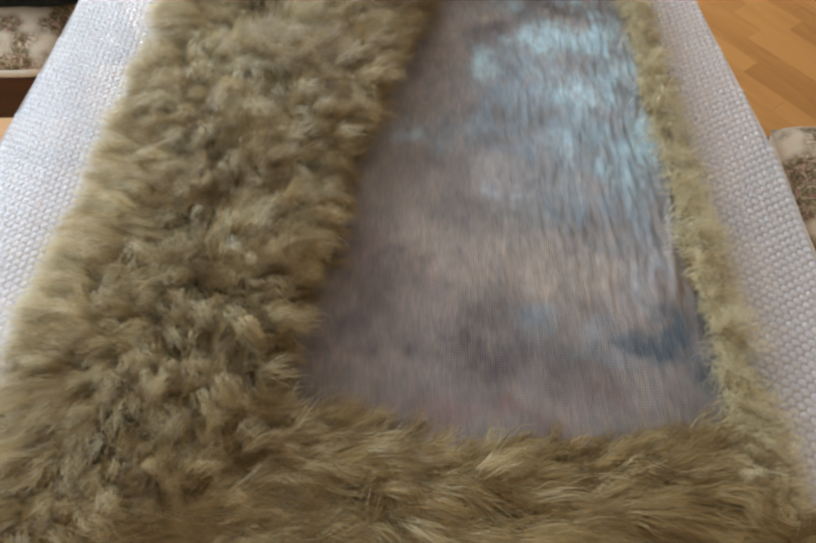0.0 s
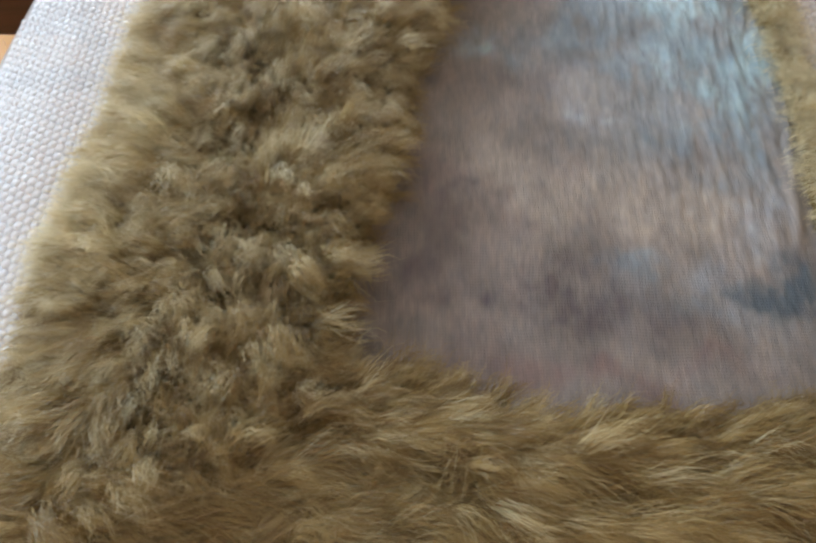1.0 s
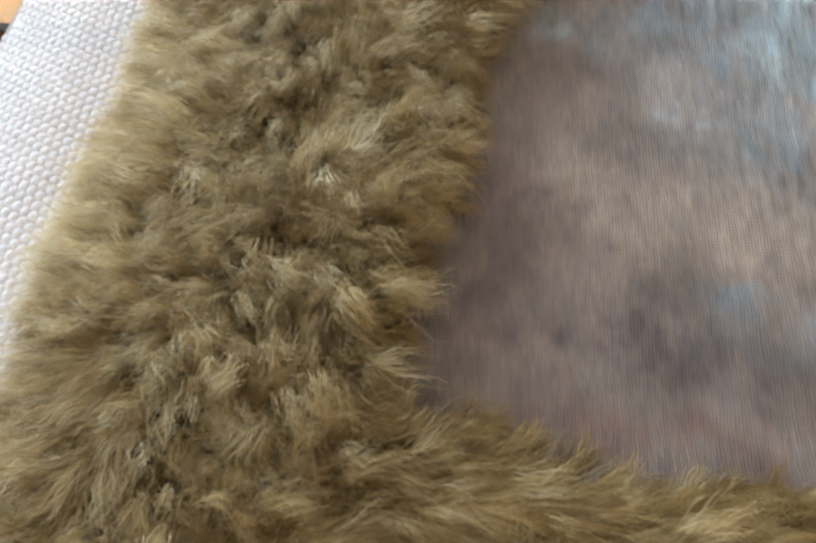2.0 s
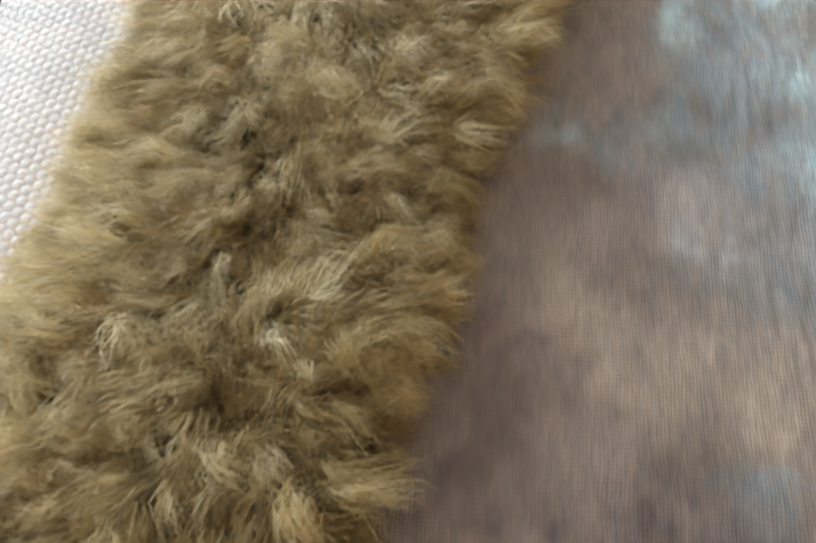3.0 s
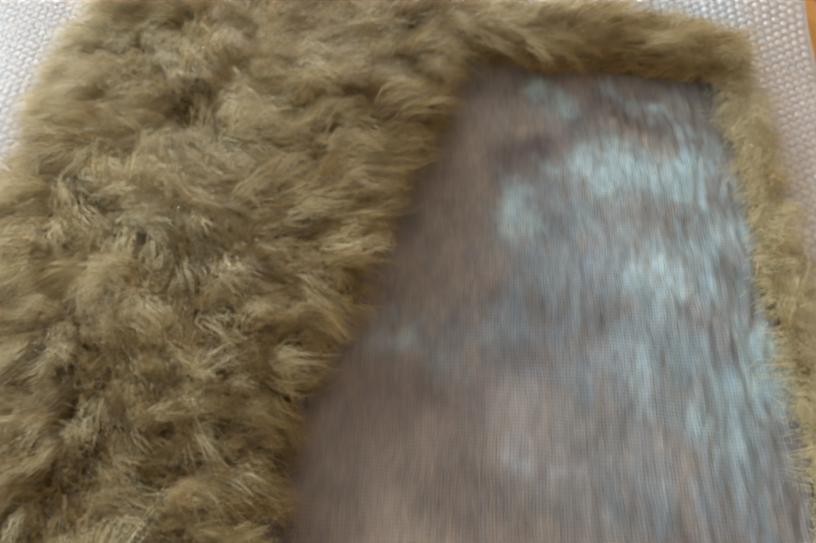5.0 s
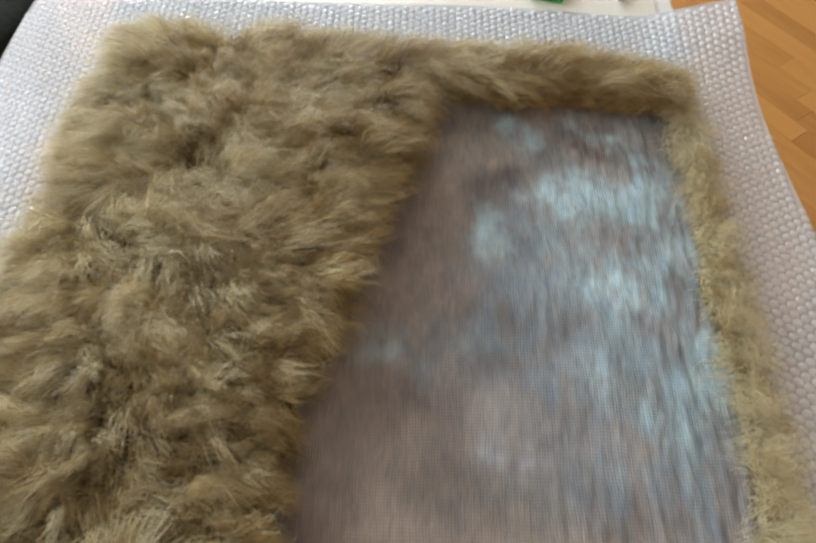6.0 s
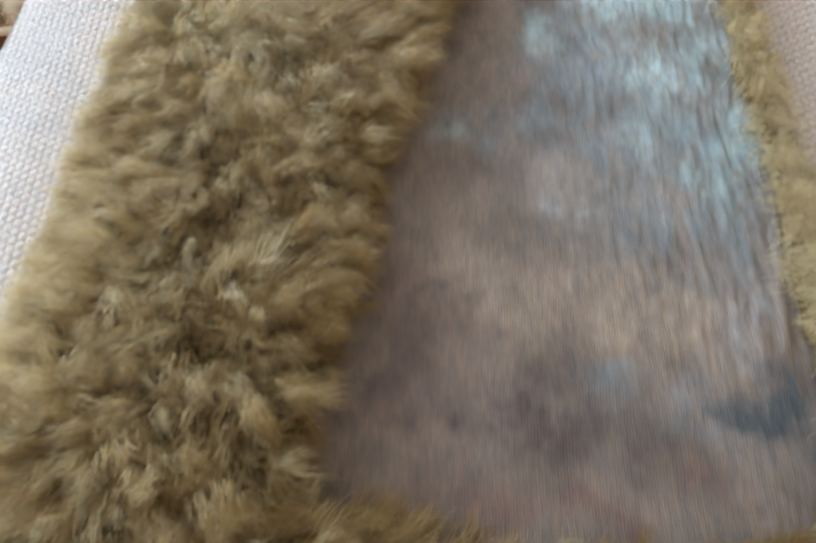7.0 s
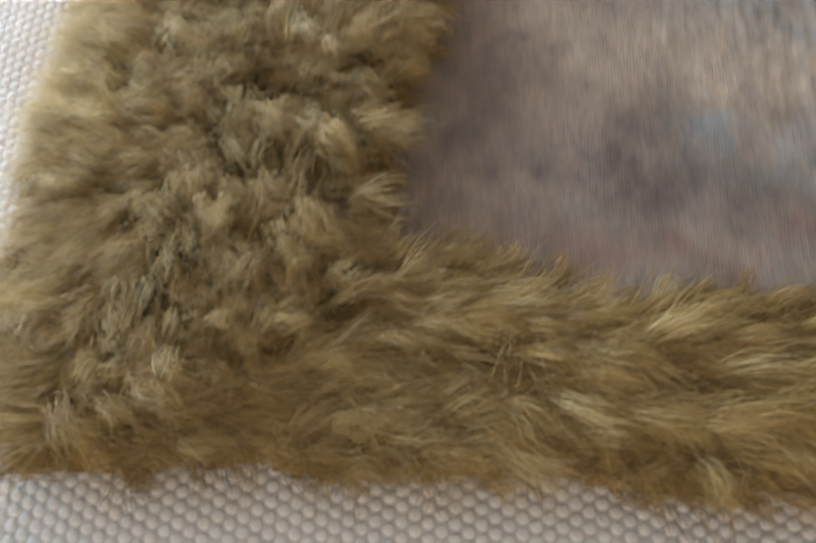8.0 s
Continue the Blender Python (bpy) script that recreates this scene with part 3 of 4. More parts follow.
def strands(rs, cx, cy, count, spread, width, stray=False, tuft=False, halo=False, wisp=False):
    """Ribbon strands in locks about the places cx, cy: vertices, triangles, tones and region."""
    reg = region_of(cx, cy)
    n = len(cx)
    dx, dy = flow(cx, cy, reg)
    c = clump_of(cx, cy)
    outer, inner = fur_depth(cx, cy)
    across = np.clip((cx - out_left(cy)) / (in_left(cy) - out_left(cy)), 0, 1) + 0.15 * vn(cx, cy, 0.06, 27)
    tangle = (reg == 0) * np.exp(-(((across - 0.52) / 0.27) ** 2)) * np.clip((0.74 - cy) / 0.15, 0.15, 1)
    turn = CLUMP_TURN[c] * np.where(reg == 0, 0.26 + 0.28 * tangle, 0.20) + rs.normal(0, 1, n) * (0.9 if stray else 0.18 + 0.22 * tangle)
    dx, dy = dx * np.cos(turn) - dy * np.sin(turn), dx * np.sin(turn) + dy * np.cos(turn)
    rise = pile_height(cx, cy) * rs.uniform(0.75, 1.12, n) * CLUMP_RISE[c]
    reach = np.where(reg == 3, 0.026, np.where(reg == 0, 0.036 + 0.010 * np.clip((cy - 0.6) / 0.15, 0, 1), 0.054)) * rs.uniform(0.6, 1.35, n)
    reach = reach * (1 - 0.12 * tangle)
    rise = rise * np.where(reg == 1, 0.82, 1.0)
    reach = np.where(outer < 0.03, np.minimum(reach, 0.034), reach)
    reach = np.where((inner < 0.03) & (reg < 2), np.minimum(reach, 0.032), reach)
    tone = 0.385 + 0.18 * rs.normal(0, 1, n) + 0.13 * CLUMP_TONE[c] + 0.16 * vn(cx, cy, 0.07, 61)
    # far border's lower tone also darkens its flank as shade would
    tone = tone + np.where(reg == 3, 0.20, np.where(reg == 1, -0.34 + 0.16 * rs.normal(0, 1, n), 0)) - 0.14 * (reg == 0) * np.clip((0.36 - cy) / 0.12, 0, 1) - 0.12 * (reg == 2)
    # greyer outside, browner towards the cloth; also paints in window light and flank shade
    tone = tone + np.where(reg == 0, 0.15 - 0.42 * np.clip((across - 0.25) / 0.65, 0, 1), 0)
    pull = CLUMP_PULL[c] * (0.0 if stray else 1.0)
    # pale tone stands in for light shining through the rim fuzz
    if stray and halo:
        tone = tone * 0.2 + 0.74
    if wisp:
        tone, rise, reach = tone * 0.5 + 0.46, rise * 1.05 + 0.004, reach * np.where(reg == 3, 1.0, 1.25)
    if tuft:
        tone, rise = tone * 0.6 + 0.32, rise * 1.15 + 0.006
    bend = rs.uniform(0, 6.28, n)
    curl = rs.uniform(0.003, 0.008, n) * (1 + 0.5 * tangle)
    freq = rs.uniform(0.7, 1.7, n)
    rep = lambda a: np.repeat(a, count)
    m = n * count
    ox, oy = rs.normal(0, spread, m), rs.normal(0, spread, m)
    s = np.array([0.0, 0.26, 0.48, 0.68, 0.86, 1.0])[None, :]
    long = rep(reach)[:, None] * rs.uniform(0.75, 1.15, m)[:, None]
    tall = rep(rise)[:, None] * rs.uniform(0.82, 1.08, m)[:, None]
    ddx = rep(dx) + rs.normal(0, 0.14, m)
    ddy = rep(dy) + rs.normal(0, 0.14, m)
    ahead = long * s**1.35
    gather = 1 - (0.66 if not stray else 0.0) * s
    swing = rep(curl)[:, None] * np.sin(6.28 * rep(freq)[:, None] * s + (rep(bend) + rs.normal(0, 0.7, m))[:, None]) * s
    px = rep(cx)[:, None] + ox[:, None] * gather + ddx[:, None] * ahead - ddy[:, None] * swing + rep(pull * (CLUMP_X[c] - cx))[:, None] * s
    py = rep(cy)[:, None] + oy[:, None] * gather + ddy[:, None] * ahead + ddx[:, None] * swing + rep(pull * (CLUMP_Y[c] - cy))[:, None] * s
    pz = CLOTH_Z - 0.002 + tall * (np.sin(np.minimum(s * 1.2, 1.0) * np.pi / 2) - rep(0.22 + 0.9 * np.exp(-np.clip(inner, 0, 1) / 0.012))[:, None] * np.clip(s - 0.5, 0, 1)) + swing * 0.6
    p = np.stack([px, py, np.maximum(pz, BASE)], -1)
    tangent = np.gradient(p, axis=1)
    tangent /= np.linalg.norm(tangent, axis=2, keepdims=True) + 1e-9
    facing = np.stack([rs.normal(0, 0.45, m), rs.normal(0, 0.45, m), np.ones(m)], 1)[:, None, :]
    side = np.cross(tangent, facing)
    side /= np.linalg.norm(side, axis=2, keepdims=True) + 1e-9
    taper = np.array([0.8, 1.0, 0.9, 0.75, 0.45])[None, :, None] * width * rs.uniform(0.6, 1.3, m)[:, None, None]
    lo, hi = p[:, :5] - side[:, :5] * taper, p[:, :5] + side[:, :5] * taper
    verts = np.concatenate([lo, hi, p[:, 5:]], 1)
    t = []
    for k in range(4):
        t += [(k, 5 + k, 6 + k), (k, 6 + k, k + 1)]
    t.append((4, 9, 10))
    tris = np.arange(m)[:, None, None] * 11 + np.array(t)[None]
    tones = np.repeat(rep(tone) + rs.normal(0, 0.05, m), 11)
    return verts.reshape(m, 11, 3), tris, tones.reshape(m, 11), rep(reg)


def build_fleece():
    rug = new("fleece_panel")
    rug.location = (0, 0.55, BASE)
    shift = np.array((0, 0.55, BASE))

    # hide: lumpy undercoat that carries the pile, open over the cloth
    nx, ny = 190, 230
    gx, gy = np.meshgrid(np.linspace(-0.45, 0.38, nx), np.linspace(0.06, 1.09, ny), indexing="ij")
    outer, inner = fur_depth(gx, gy)
    lift = np.clip(np.minimum(outer, inner) / 0.02, 0, 1)
    z = CLOTH_Z + 0.001 + lift * pile_height(gx, gy) * (0.37 + 0.14 * fbm(gx, gy, 0.03, 77, 2))
    z = np.where(outer < 0.004, BASE, z)
    cell = lambda a: (a[:-1, :-1] + a[1:, 1:]) / 2
    keep = (cell(outer) > 0.0) & (cell(inner) > 0.006)
    hide = new("hide", mesh_arrays("hide", np.stack([gx, gy, z], -1).reshape(-1, 3) - shift, grid_tris(nx, ny, keep), UNDERCOAT))
    hide.parent = rug

    rs = np.random.RandomState(11)
    sets = []
    x, y = sample_locks(rs, 0.0094)
    sets.append(strands(rs, x, y, 33, 0.0040, 0.00024))
    x, y = sample_locks(rs, 0.0125)
    clear = fur_depth(x, y)[1] > 0.02
    sets.append(strands(rs, x[clear], y[clear], 12, 0.007, 0.00022, True))
    x, y = sample_locks(rs, 0.0078)                     # fuzz along the outer border, paled to imitate a backlit halo
    rim = (fur_depth(x, y)[0] < 0.026) & (y > 0.13)
    sets.append(strands(rs, x[rim], y[rim], 40, 0.007, 0.00020, True, halo=True))
    x, y = sample_locks(rs, 0.017)                      # long pale wisps lying over the pile
    inward = (fur_depth(x, y)[1] > 0.012) & (fur_depth(x, y)[0] > 0.012)
    sets.append(strands(rs, x[inward], y[inward], 36, 0.0030, 0.00022, wisp=True))
    x, y = np.array(TUFTS).T                            # pale upstanding tufts
    sets.append(strands(rs, x, y, 170, 0.0085, 0.00028, tuft=True))
    verts = np.concatenate([q[0] for q in sets])
    tones = np.concatenate([q[2] for q in sets])
    reg = np.concatenate([q[3] for q in sets])
    tri = sets[0][1][0]
    names = ("broad_side_fleece", "near_border_fleece", "far_border_fleece", "narrow_side_fleece")
    labels = ("deep olive brown fleece with tangled locks", "olive brown fleece combed along the border", "olive brown fleece rolled at the border", "thin pale olive fleece strip")
    for k in range(4):
        v = verts[reg == k]
        tris = (np.arange(len(v))[:, None, None] * 11 + tri[None]).reshape(-1, 3)
        me = mesh_arrays(names[k], v.reshape(-1, 3) - shift, tris, FUR)
        at = me.attributes.new("tone", "FLOAT", "POINT")
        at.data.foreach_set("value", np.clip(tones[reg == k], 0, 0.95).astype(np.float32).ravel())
        ob = new(names[k], me)
        ob.parent = rug
        tagged(ob, labels[k], "", "", "stuff")
    build_cloth(rug, shift)
    tagged(rug, "olive brown fleece framing a dyed cloth panel on bubble wrap", "fleece")


# dye patches on the cloth: x, y, half width, half length, weight
CYAN = [(0.196, 0.833, 0.038, 0.028, 1.0), (0.240, 0.842, 0.04, 0.038, 0.85), (0.288, 0.825, 0.036, 0.055, 0.95), (0.285, 0.885, 0.022, 0.025, 0.6), (0.141, 0.928, 0.020, 0.014, 0.8), (0.249, 0.935, 0.028, 0.014, 0.75),
        (0.110, 0.783, 0.016, 0.026, 0.75), (0.233, 0.695, 0.035, 0.045, 0.45), (0.284, 0.585, 0.036, 0.05, 0.8), (0.308, 0.654, 0.022, 0.04, 0.85), (0.012, 0.661, 0.026, 0.02, 0.5), (0.215, 0.75, 0.05, 0.03, 0.5),
        (0.270, 0.735, 0.04, 0.03, 0.55), (0.225, 0.615, 0.03, 0.025, 0.4)]
BLUE = [(0.20, 0.72, 0.10, 0.07, 0.65), (0.24, 0.60, 0.07, 0.06, 0.6), (0.150, 0.762, 0.045, 0.035, 0.9), (0.115, 0.70, 0.035, 0.04, 0.6), (0.178, 0.80, 0.022, 0.014, 0.7), (0.16, 0.64, 0.05, 0.04, 0.5), (0.24, 0.65, 0.05, 0.03, 0.5), (0.06, 0.66, 0.03, 0.03, 0.4),
        (0.185, 0.51, 0.06, 0.035, 0.55), (0.25, 0.50, 0.04, 0.04, 0.6), (0.295, 0.49, 0.02, 0.06, 0.5), (0.143, 0.375, 0.022, 0.018, 0.8), (0.200, 0.320, 0.07, 0.02, 0.4)]
LILAC = [(0.118, 0.543, 0.022, 0.018, 0.7), (0.165, 0.555, 0.03, 0.02, 0.5), (0.10, 0.60, 0.04, 0.03, 0.4), (0.215, 0.365, 0.02, 0.03, 0.55), (0.270, 0.405, 0.018, 0.035, 0.8), (0.295, 0.435, 0.010, 0.03, 0.8), (0.135, 0.345, 0.015, 0.02, 0.4)]
PALE = [(0.017, 0.484, 0.04, 0.022, 0.75), (0.10, 0.465, 0.06, 0.026, 0.7), (0.178, 0.429, 0.05, 0.024, 0.85), (0.235, 0.43, 0.05, 0.03, 0.75), (0.06, 0.432, 0.04, 0.02, 0.5), (-0.040, 0.305, 0.028, 0.022, 0.45),
        (0.265, 0.36, 0.02, 0.03, 0.4), (0.062, 0.79, 0.026, 0.05, 0.6), (0.105, 0.897, 0.02, 0.02, 0.5), (0.215, 0.885, 0.03, 0.014, 0.6)]
DARK = [(0.146, 0.865, 0.020, 0.022, 0.85), (0.165, 0.835, 0.010, 0.018, 0.6), (0.205, 0.914, 0.04, 0.014, 0.5), (0.115, 0.84, 0.02, 0.03, 0.5), (0.06, 0.70, 0.03, 0.06, 0.4), (0.074, 0.61, 0.05, 0.03, 0.3), (-0.010, 0.434, 0.018, 0.014, 0.8),
        (0.028, 0.425, 0.014, 0.012, 0.4), (0.058, 0.366, 0.05, 0.018, 0.75), (-0.055, 0.352, 0.035, 0.035, 0.6), (0.110, 0.322, 0.06, 0.018, 0.5), (0.02, 0.325, 0.07, 0.025, 0.6), (0.16, 0.30, 0.05, 0.014, 0.4)]
TEAL = [(0.298, 0.350, 0.046, 0.020, 1.0), (0.308, 0.315, 0.022, 0.04, 0.7), (0.24, 0.345, 0.025, 0.014, 0.45), (0.315, 0.46, 0.008, 0.05, 0.4)]
ROSE = [(0.10, 0.252, 0.09, 0.016, 0.9), (0.0, 0.27, 0.05, 0.016, 0.5), (0.20, 0.262, 0.05, 0.012, 0.4), (0.09, 0.475, 0.02, 0.02, 0.3), (-0.03, 0.45, 0.02, 0.03, 0.4)]


def build_cloth(rug, shift):
    """The dyed gauze: a thin crinkled sheet with mottled dye."""
    nx, ny = 250, 260
    x, y = np.meshgrid(np.linspace(-0.16, 0.335, nx), np.linspace(0.19, 1.0, ny), indexing="ij")
    crease = fbm(x * 4.2 + 0.02 * vn(x, y, 0.05, 371), y * 1.1, 0.028, 301, 2) + 0.6 * fbm(x * 1.6, y * 0.6, 0.03, 305, 2)
    right = np.clip((x - 0.02) / 0.25, 0.08, 1) * np.clip((y - 0.20) / 0.3, 0.3, 1)
    z = CLOTH_Z + 0.0014 * fbm(x, y, 0.12, 311, 2) + 0.0013 * right * crease
    z = z + 0.0032 * np.exp(-(((x - 0.308 - 0.012 * np.sin(y * 14)) / 0.006) ** 2)) * np.clip((y - 0.37) / 0.05, 0, 1) * np.clip((0.56 - y) / 0.06, 0, 1)
    wx, wy = x + 0.022 * fbm(x, y, 0.05, 321, 4), y + 0.024 * fbm(x, y, 0.05, 331, 4)
    gritty = 1 + 0.6 * fbm(x * 1.5, y * 0.8, 0.026, 341, 4, 0.65)

    def field(spots):
        f = np.zeros_like(x)
        for a, b, sx, sy, w in spots:
            f = f + w * np.exp(-((((wx - a) / sx) ** 2 + ((wy - b) / sy) ** 2) ** 1.1))
        return np.clip(f * gritty, 0, 1)[..., None]

    base = np.array((0.222, 0.184, 0.165)) + 0.05 * fbm(x, y, 0.06, 351, 4)[..., None] * np.array((1.0, 0.9, 0.8))
    bluish = np.clip((x - 0.04) / 0.13, 0, 1) * np.clip((y - 0.42) / 0.12, 0, 1)
    base = base + (0.6 * bluish * np.clip(0.6 + 0.5 * fbm(x, y, 0.06, 361, 3), 0, 1))[..., None] * (np.array((0.215, 0.24, 0.26)) - base)
    for spots, colour, k in ((PALE, (0.375, 0.315, 0.270), 0.8), (BLUE, (0.205, 0.245, 0.282), 0.92), (LILAC, (0.33, 0.345, 0.38), 0.75), (DARK, (0.110, 0.084, 0.088), 0.85), (ROSE, (0.20, 0.125, 0.115), 0.7), (CYAN, (0.36, 0.49, 0.545), 0.95), (TEAL, (0.065, 0.085, 0.105), 0.95)):
        base = base + k * field(spots) * (np.array(colour) - base)
    base = base * (1 + 0.20 * fbm(x, y * 0.8, 0.034, 381, 4))[..., None]
    n = nx * ny
    top = np.stack([x, y, z], -1).reshape(-1, 3) - shift
    tri = grid_tris(nx, ny)
    under = top - (0, 0, 0.0008)
    me = mesh_arrays("cloth", np.concatenate([top, under]), np.concatenate([tri, tri[:, ::-1] + n]), CLOTH)
    at = me.color_attributes.new("dye", "FLOAT_COLOR", "POINT")
    rgba = np.ones((2 * n, 4), np.float32)
    rgba[:n, :3] = np.clip(base, 0.02, 0.9).reshape(-1, 3)
    rgba[n:] = rgba[:n]
    at.data.foreach_set("color", rgba.ravel())
    ob = new("cloth", me)
    ob.parent = rug
    tagged(ob, "crinkled gauze cloth dyed in mauve, beige and pale turquoise clouds")


build_fleece()


# ---- chairs ----
def cushion_mesh(w, d, h, puff):
    n = 28
    t = np.linspace(-1, 1, n)
    u, v = np.meshgrid(t, t, indexing="ij")
    k = 0.92
    sx, sy = np.sign(u) * np.abs(u) ** k, np.sign(v) * np.abs(v) ** k
    rx, ry = sx * np.sqrt(1 - 0.06 * sy**2), sy * np.sqrt(1 - 0.06 * sx**2)
    dome = ((1 - np.abs(u) ** 6) * (1 - np.abs(v) ** 6)) ** 0.5
    bm = bmesh.new()
    rows = {}
    for side in (1, -1):
        for i in range(n):
            for j in range(n):
                rim = i in (0, n - 1) or j in (0, n - 1)
                if side == -1 and rim:
                    rows[side, i, j] = rows[1, i, j]
                    continue
                z = h * 0.35 + (h * 0.65 + puff * (1 - u[i, j] ** 2) * (1 - v[i, j] ** 2)) * dome[i, j] if side == 1 else h * 0.35 * (1 - dome[i, j])
                rows[side, i, j] = bm.verts.new((rx[i, j] * w / 2, ry[i, j] * d / 2, z))
        for i in range(n - 1):
            for j in range(n - 1):
                q = [rows[side, i, j], rows[side, i + 1, j], rows[side, i + 1, j + 1], rows[side, i, j + 1]]
                bm.faces.new(q if side == 1 else q[::-1])
    return bm


def tube_loop(points, r, seg=8, closed=True):
    bm = bmesh.new()
    rings = []
    n = len(points)
    for i in range(n):
        a, b = points[(i - 1) % n] if closed or i else points[0], points[(i + 1) % n] if closed or i < n - 1 else points[-1]
        t = (Vector(b) - Vector(a)).normalized()
        s = t.cross(Vector((0, 0, 1))).normalized() if abs(t.z) < 0.99 else Vector((1, 0, 0))
        q = s.cross(t)
        rings.append([bm.verts.new(Vector(points[i]) + r * (math.cos(k * 2 * math.pi / seg) * s + math.sin(k * 2 * math.pi / seg) * q)) for k in range(seg)])
    for i in range(n if closed else n - 1):
        a, b = rings[i], rings[(i + 1) % n]
        for k in range(seg):
            bm.faces.new((a[k], a[(k + 1) % seg], b[(k + 1) % seg], b[k]))
    if not closed:
        bm.faces.new(rings[0][::-1]), bm.faces.new(rings[-1])
    return bm


def build_chair(label):
    """A chair at the origin, facing +x, its seat 0.45 m wide and deep."""
    chair = new("dining_chair")
    w = 0.225
    # frame made extra deep, partly standing in for shade below the seat
    part("seat_frame", box(-w + 0.004, w - 0.004, -w + 0.004, w - 0.004, 0.30, 0.425, 0.008), DARK_WOOD, chair, "dark red-brown wooden seat frame")
    bm = cushion_mesh(0.45, 0.45, 0.05, 0.016)
    bmesh.ops.translate(bm, vec=(0, 0, 0.424), verts=bm.verts)
    seat = part("seat", bm, FLORAL, chair, "cream seat with a faded floral tapestry pattern", True)
    ring = []
    for i in range(64):
        a = 2 * math.pi * i / 64
        c, s = math.cos(a), math.sin(a)
        ring.append((math.copysign(abs(c) ** 0.22, c) * 0.2235, math.copysign(abs(s) ** 0.22, s) * 0.2235, 0.434))
    part("piping", tube_loop(ring, 0.0085), PIPING, seat, "beige corded piping", True)
    for x in (-1, 1):
        for y in (-1, 1):
            top = 0.36 if x > 0 else 0.92
            part("leg", box(x * 0.2 - 0.02, x * 0.2 + 0.02, y * 0.19 - 0.02, y * 0.19 + 0.02, 0, top, 0.005), DARK_WOOD, chair, "dark wooden leg")
    # added boards that stand in for the shaded floor under the chair
    for y in (-1, 1):
        part("stretcher", box(-0.2, 0.2, y * 0.19 - 0.012, y * 0.19 + 0.012, 0.12, 0.17, 0.004), DARK_WOOD, chair, "dark wooden stretcher added to darken the space under the seat")
    part("backrest", box(-0.212, -0.188, -0.17, 0.17, 0.60, 0.90, 0.008), DARK_WOOD, chair, "dark wooden backrest")
    return tagged(chair, label, "chair", "chairs beside the table")


right_chair = build_chair("dark wooden chair with a floral tapestry seat beside the table")
right_chair.matrix_basis = pose(0.925, 0.742, 0, 0, 0, 180)
left_chair = copy_thing(right_chair, pose(-0.965, 1.355, 0))
tagged(left_chair, "dark wooden chair with a floral seat carrying a black bag")


def build_bag():
    bm = bmesh.new()
    bmesh.ops.create_cube(bm, size=1)
    bmesh.ops.subdivide_edges(bm, edges=bm.edges[:], cuts=9, use_grid_fill=True)
    for v in bm.verts:
        c = v.co * 2
        k = (abs(c.x) ** 5 + abs(c.y) ** 5 + abs(c.z) ** 5) ** (-1 / 5)
        c = c * k
        c.z *= 1 - 0.25 * (c.x**2 + c.y**2) * (c.z > 0)
        f = noise.fractal(c * 2.2, 1.0, 2.0, 3) * 0.05
        v.co = Vector((c.x * 0.145 * (1 + f), c.y * 0.165 * (1 + f), (c.z + 1) * 0.055 + max(c.z, 0) * f * 0.2))
    bag = new("bag", finish("bag", bm, BLACK_CLOTH, True))
    bag.location = (-0.820, 1.430, 0.478)
    tagged(bag, "soft black-green cloth bag resting on the chair seat", "bag")


build_bag()


# ---- small things on the table ----
def build_green_box():
    thing = new("green_box")
    part("body", box(-0.024, 0.024, 0, 0.085, 0, 0.014, 0.003), GREEN, thing, "bright green plastic body")
    for k in range(4):
        part("ridge", box(-0.0245, 0.0245, -0.0012, 0.0005, 0.002 + k * 0.003, 0.0035 + k * 0.003), GREEN, thing)
    thing.matrix_basis = pose(0.204, 1.199, TOP, 0, 0, -12)
    tagged(thing, "small bright green plastic box on the tabletop", "box")


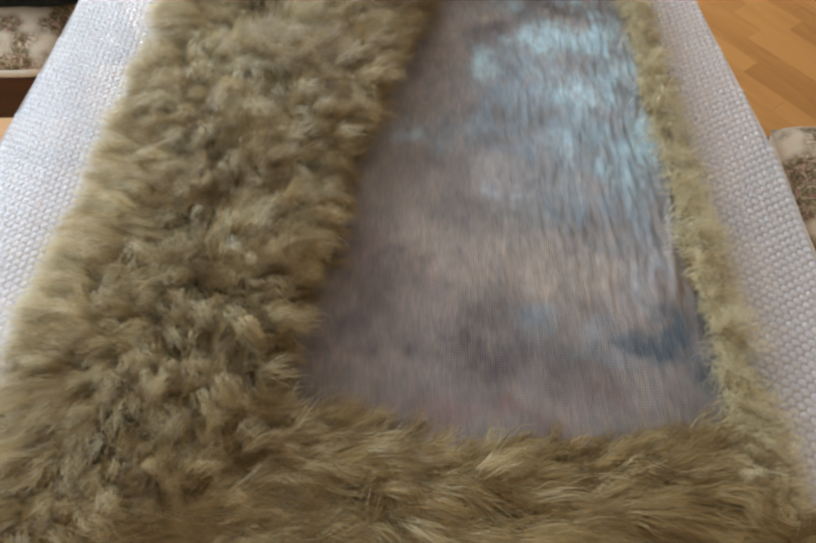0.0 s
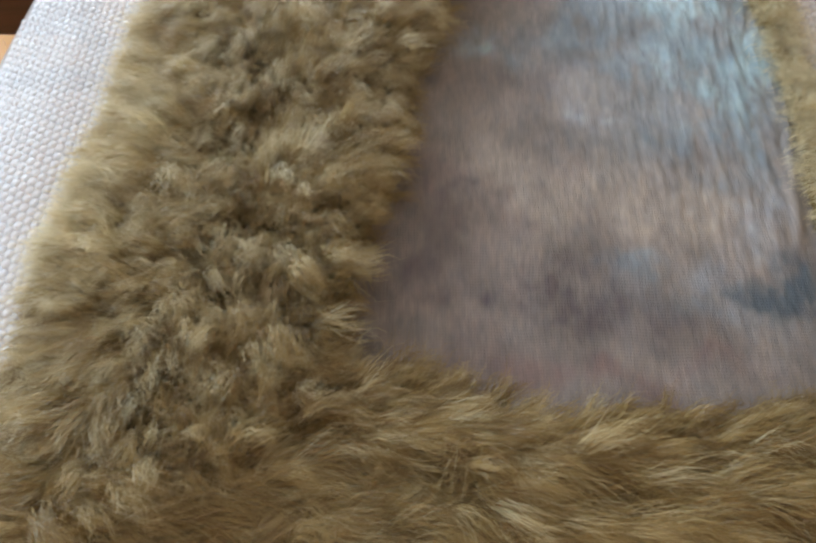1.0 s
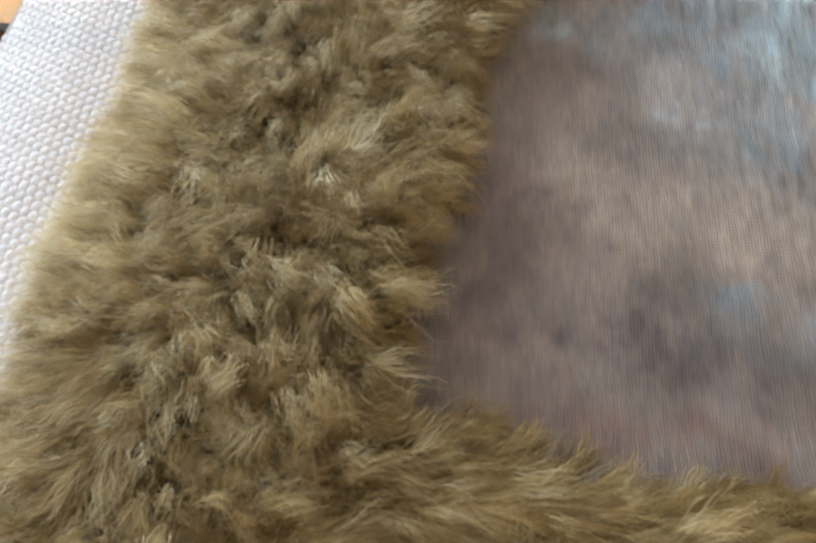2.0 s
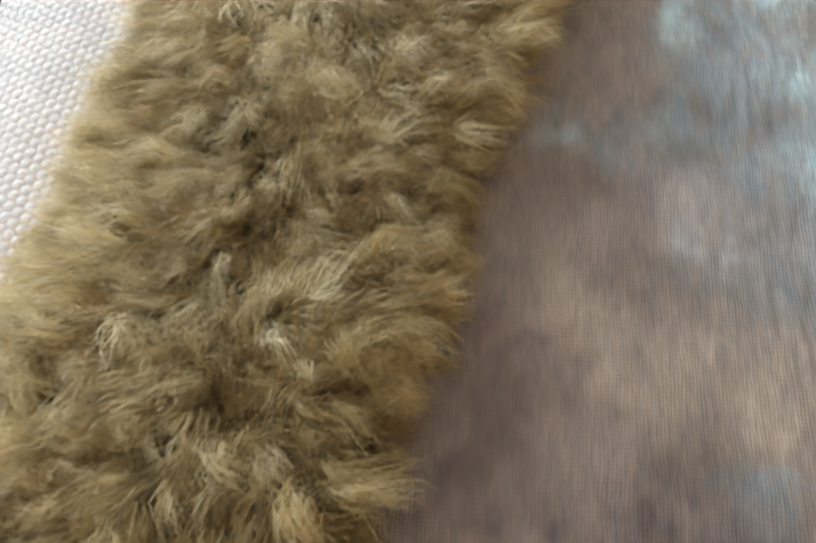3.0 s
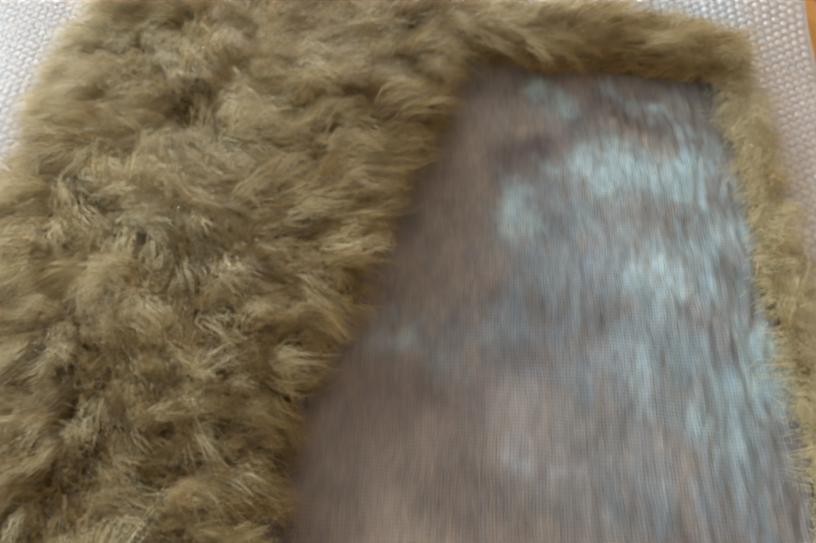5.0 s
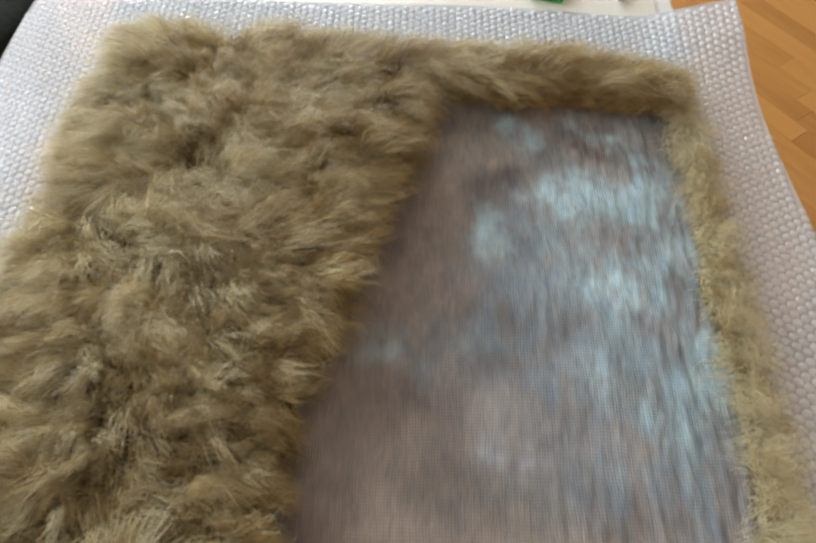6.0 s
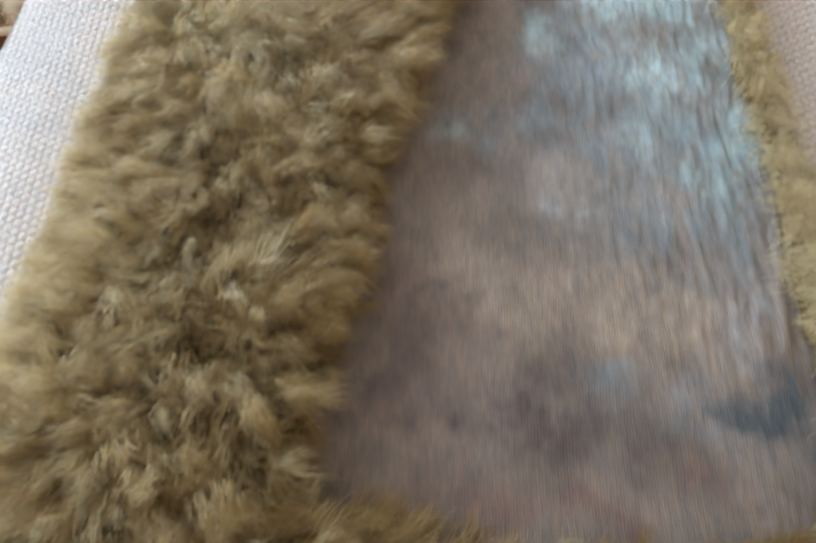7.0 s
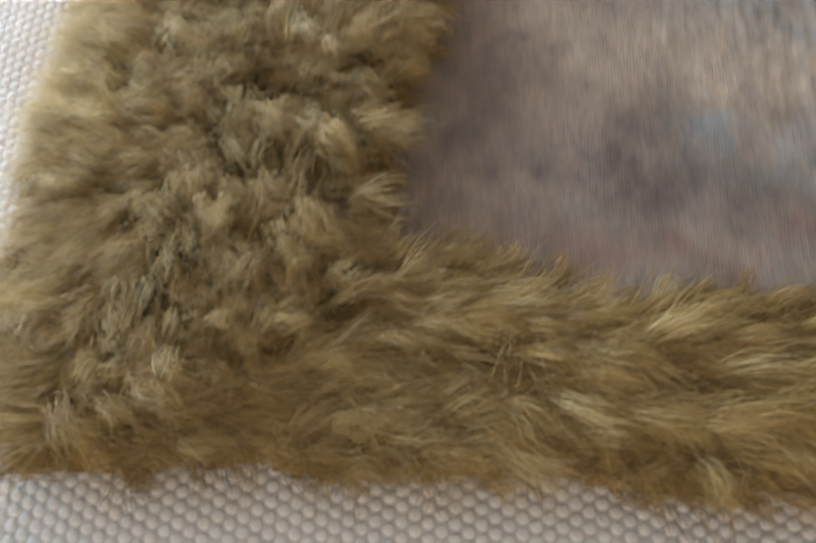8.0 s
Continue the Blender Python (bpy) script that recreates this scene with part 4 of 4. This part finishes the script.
def build_tool():
    thing = new("craft_knife")
    rings = [(i * 0.01 - 0.055, 0, 0.006) for i in range(12)]
    part("handle", tube_loop(rings, 0.0055, 10, False), DARK_PLASTIC, thing, "dark plastic handle", True)
    bm = box(-0.078, -0.054, -0.004, 0.004, 0.003, 0.0085, 0.0015)
    part("tip", bm, STEEL, thing, "worn steel tip")
    thing.matrix_basis = pose(0.325, 1.272, TOP, 0, 0, 78)
    tagged(thing, "small craft knife with a steel tip lying on the tabletop", "tool")


build_green_box()
build_tool()


# ---- parquet ----
def build_parquet():
    """Strips laid at a slant; those beside the table where the floor shows are pieces of their own."""
    w, length = 0.070, 0.46
    turn = math.atan2(-0.8, 0.6)
    bm = box(-length / 2 + 0.0003, length / 2 - 0.0003, -w / 2 + 0.0003, w / 2 - 0.0003, -0.012, 0, 0.0004, 1)
    shared = finish("strip", bm, FLOOR_WOOD)
    co = np.array([v.co[:] for v in shared.vertices])
    shared.calc_loop_triangles()
    tri = np.array([t.vertices[:] for t in shared.loop_triangles])
    c, s = math.cos(turn), math.sin(turn)
    rs = np.random.RandomState(3)
    rest, made = [], 0
    for i in range(-70, 90):
        off = rs.uniform(0, length)
        for j in range(-10, 12):
            a, b = j * length + off, i * w
            x, y = c * a - s * b + 0.2, s * a + c * b + 0.7
            if not (ROOM_X0 + 0.04 < x < ROOM_X1 - 0.04 and ROOM_Y0 + 0.06 < y < ROOM_Y1 - 0.06):
                continue
            if 0.45 < x < 2.2 and 0.9 < y < 3.3 and made < 300:
                ob = new("strip", shared)
                ob.parent = FLOOR
                ob.location, ob.rotation_euler = (x, y, 0), (0, 0, turn)
                made += 1
            else:
                rest.append((x, y))
    rest = np.array(rest)
    flat = np.stack([c * co[:, 0] - s * co[:, 1], s * co[:, 0] + c * co[:, 1], co[:, 2]], 1)
    v = flat[None] + np.concatenate([rest, np.zeros((len(rest), 1))], 1)[:, None, :]
    t = np.arange(len(rest))[:, None, None] * len(co) + tri[None]
    ob = new("parquet_rest", mesh_arrays("parquet_rest", v.reshape(-1, 3), t.reshape(-1, 3), FLOOR_WOOD, False))
    ob.parent = FLOOR
    tagged(ob, "", "", "", "stuff")


build_parquet()
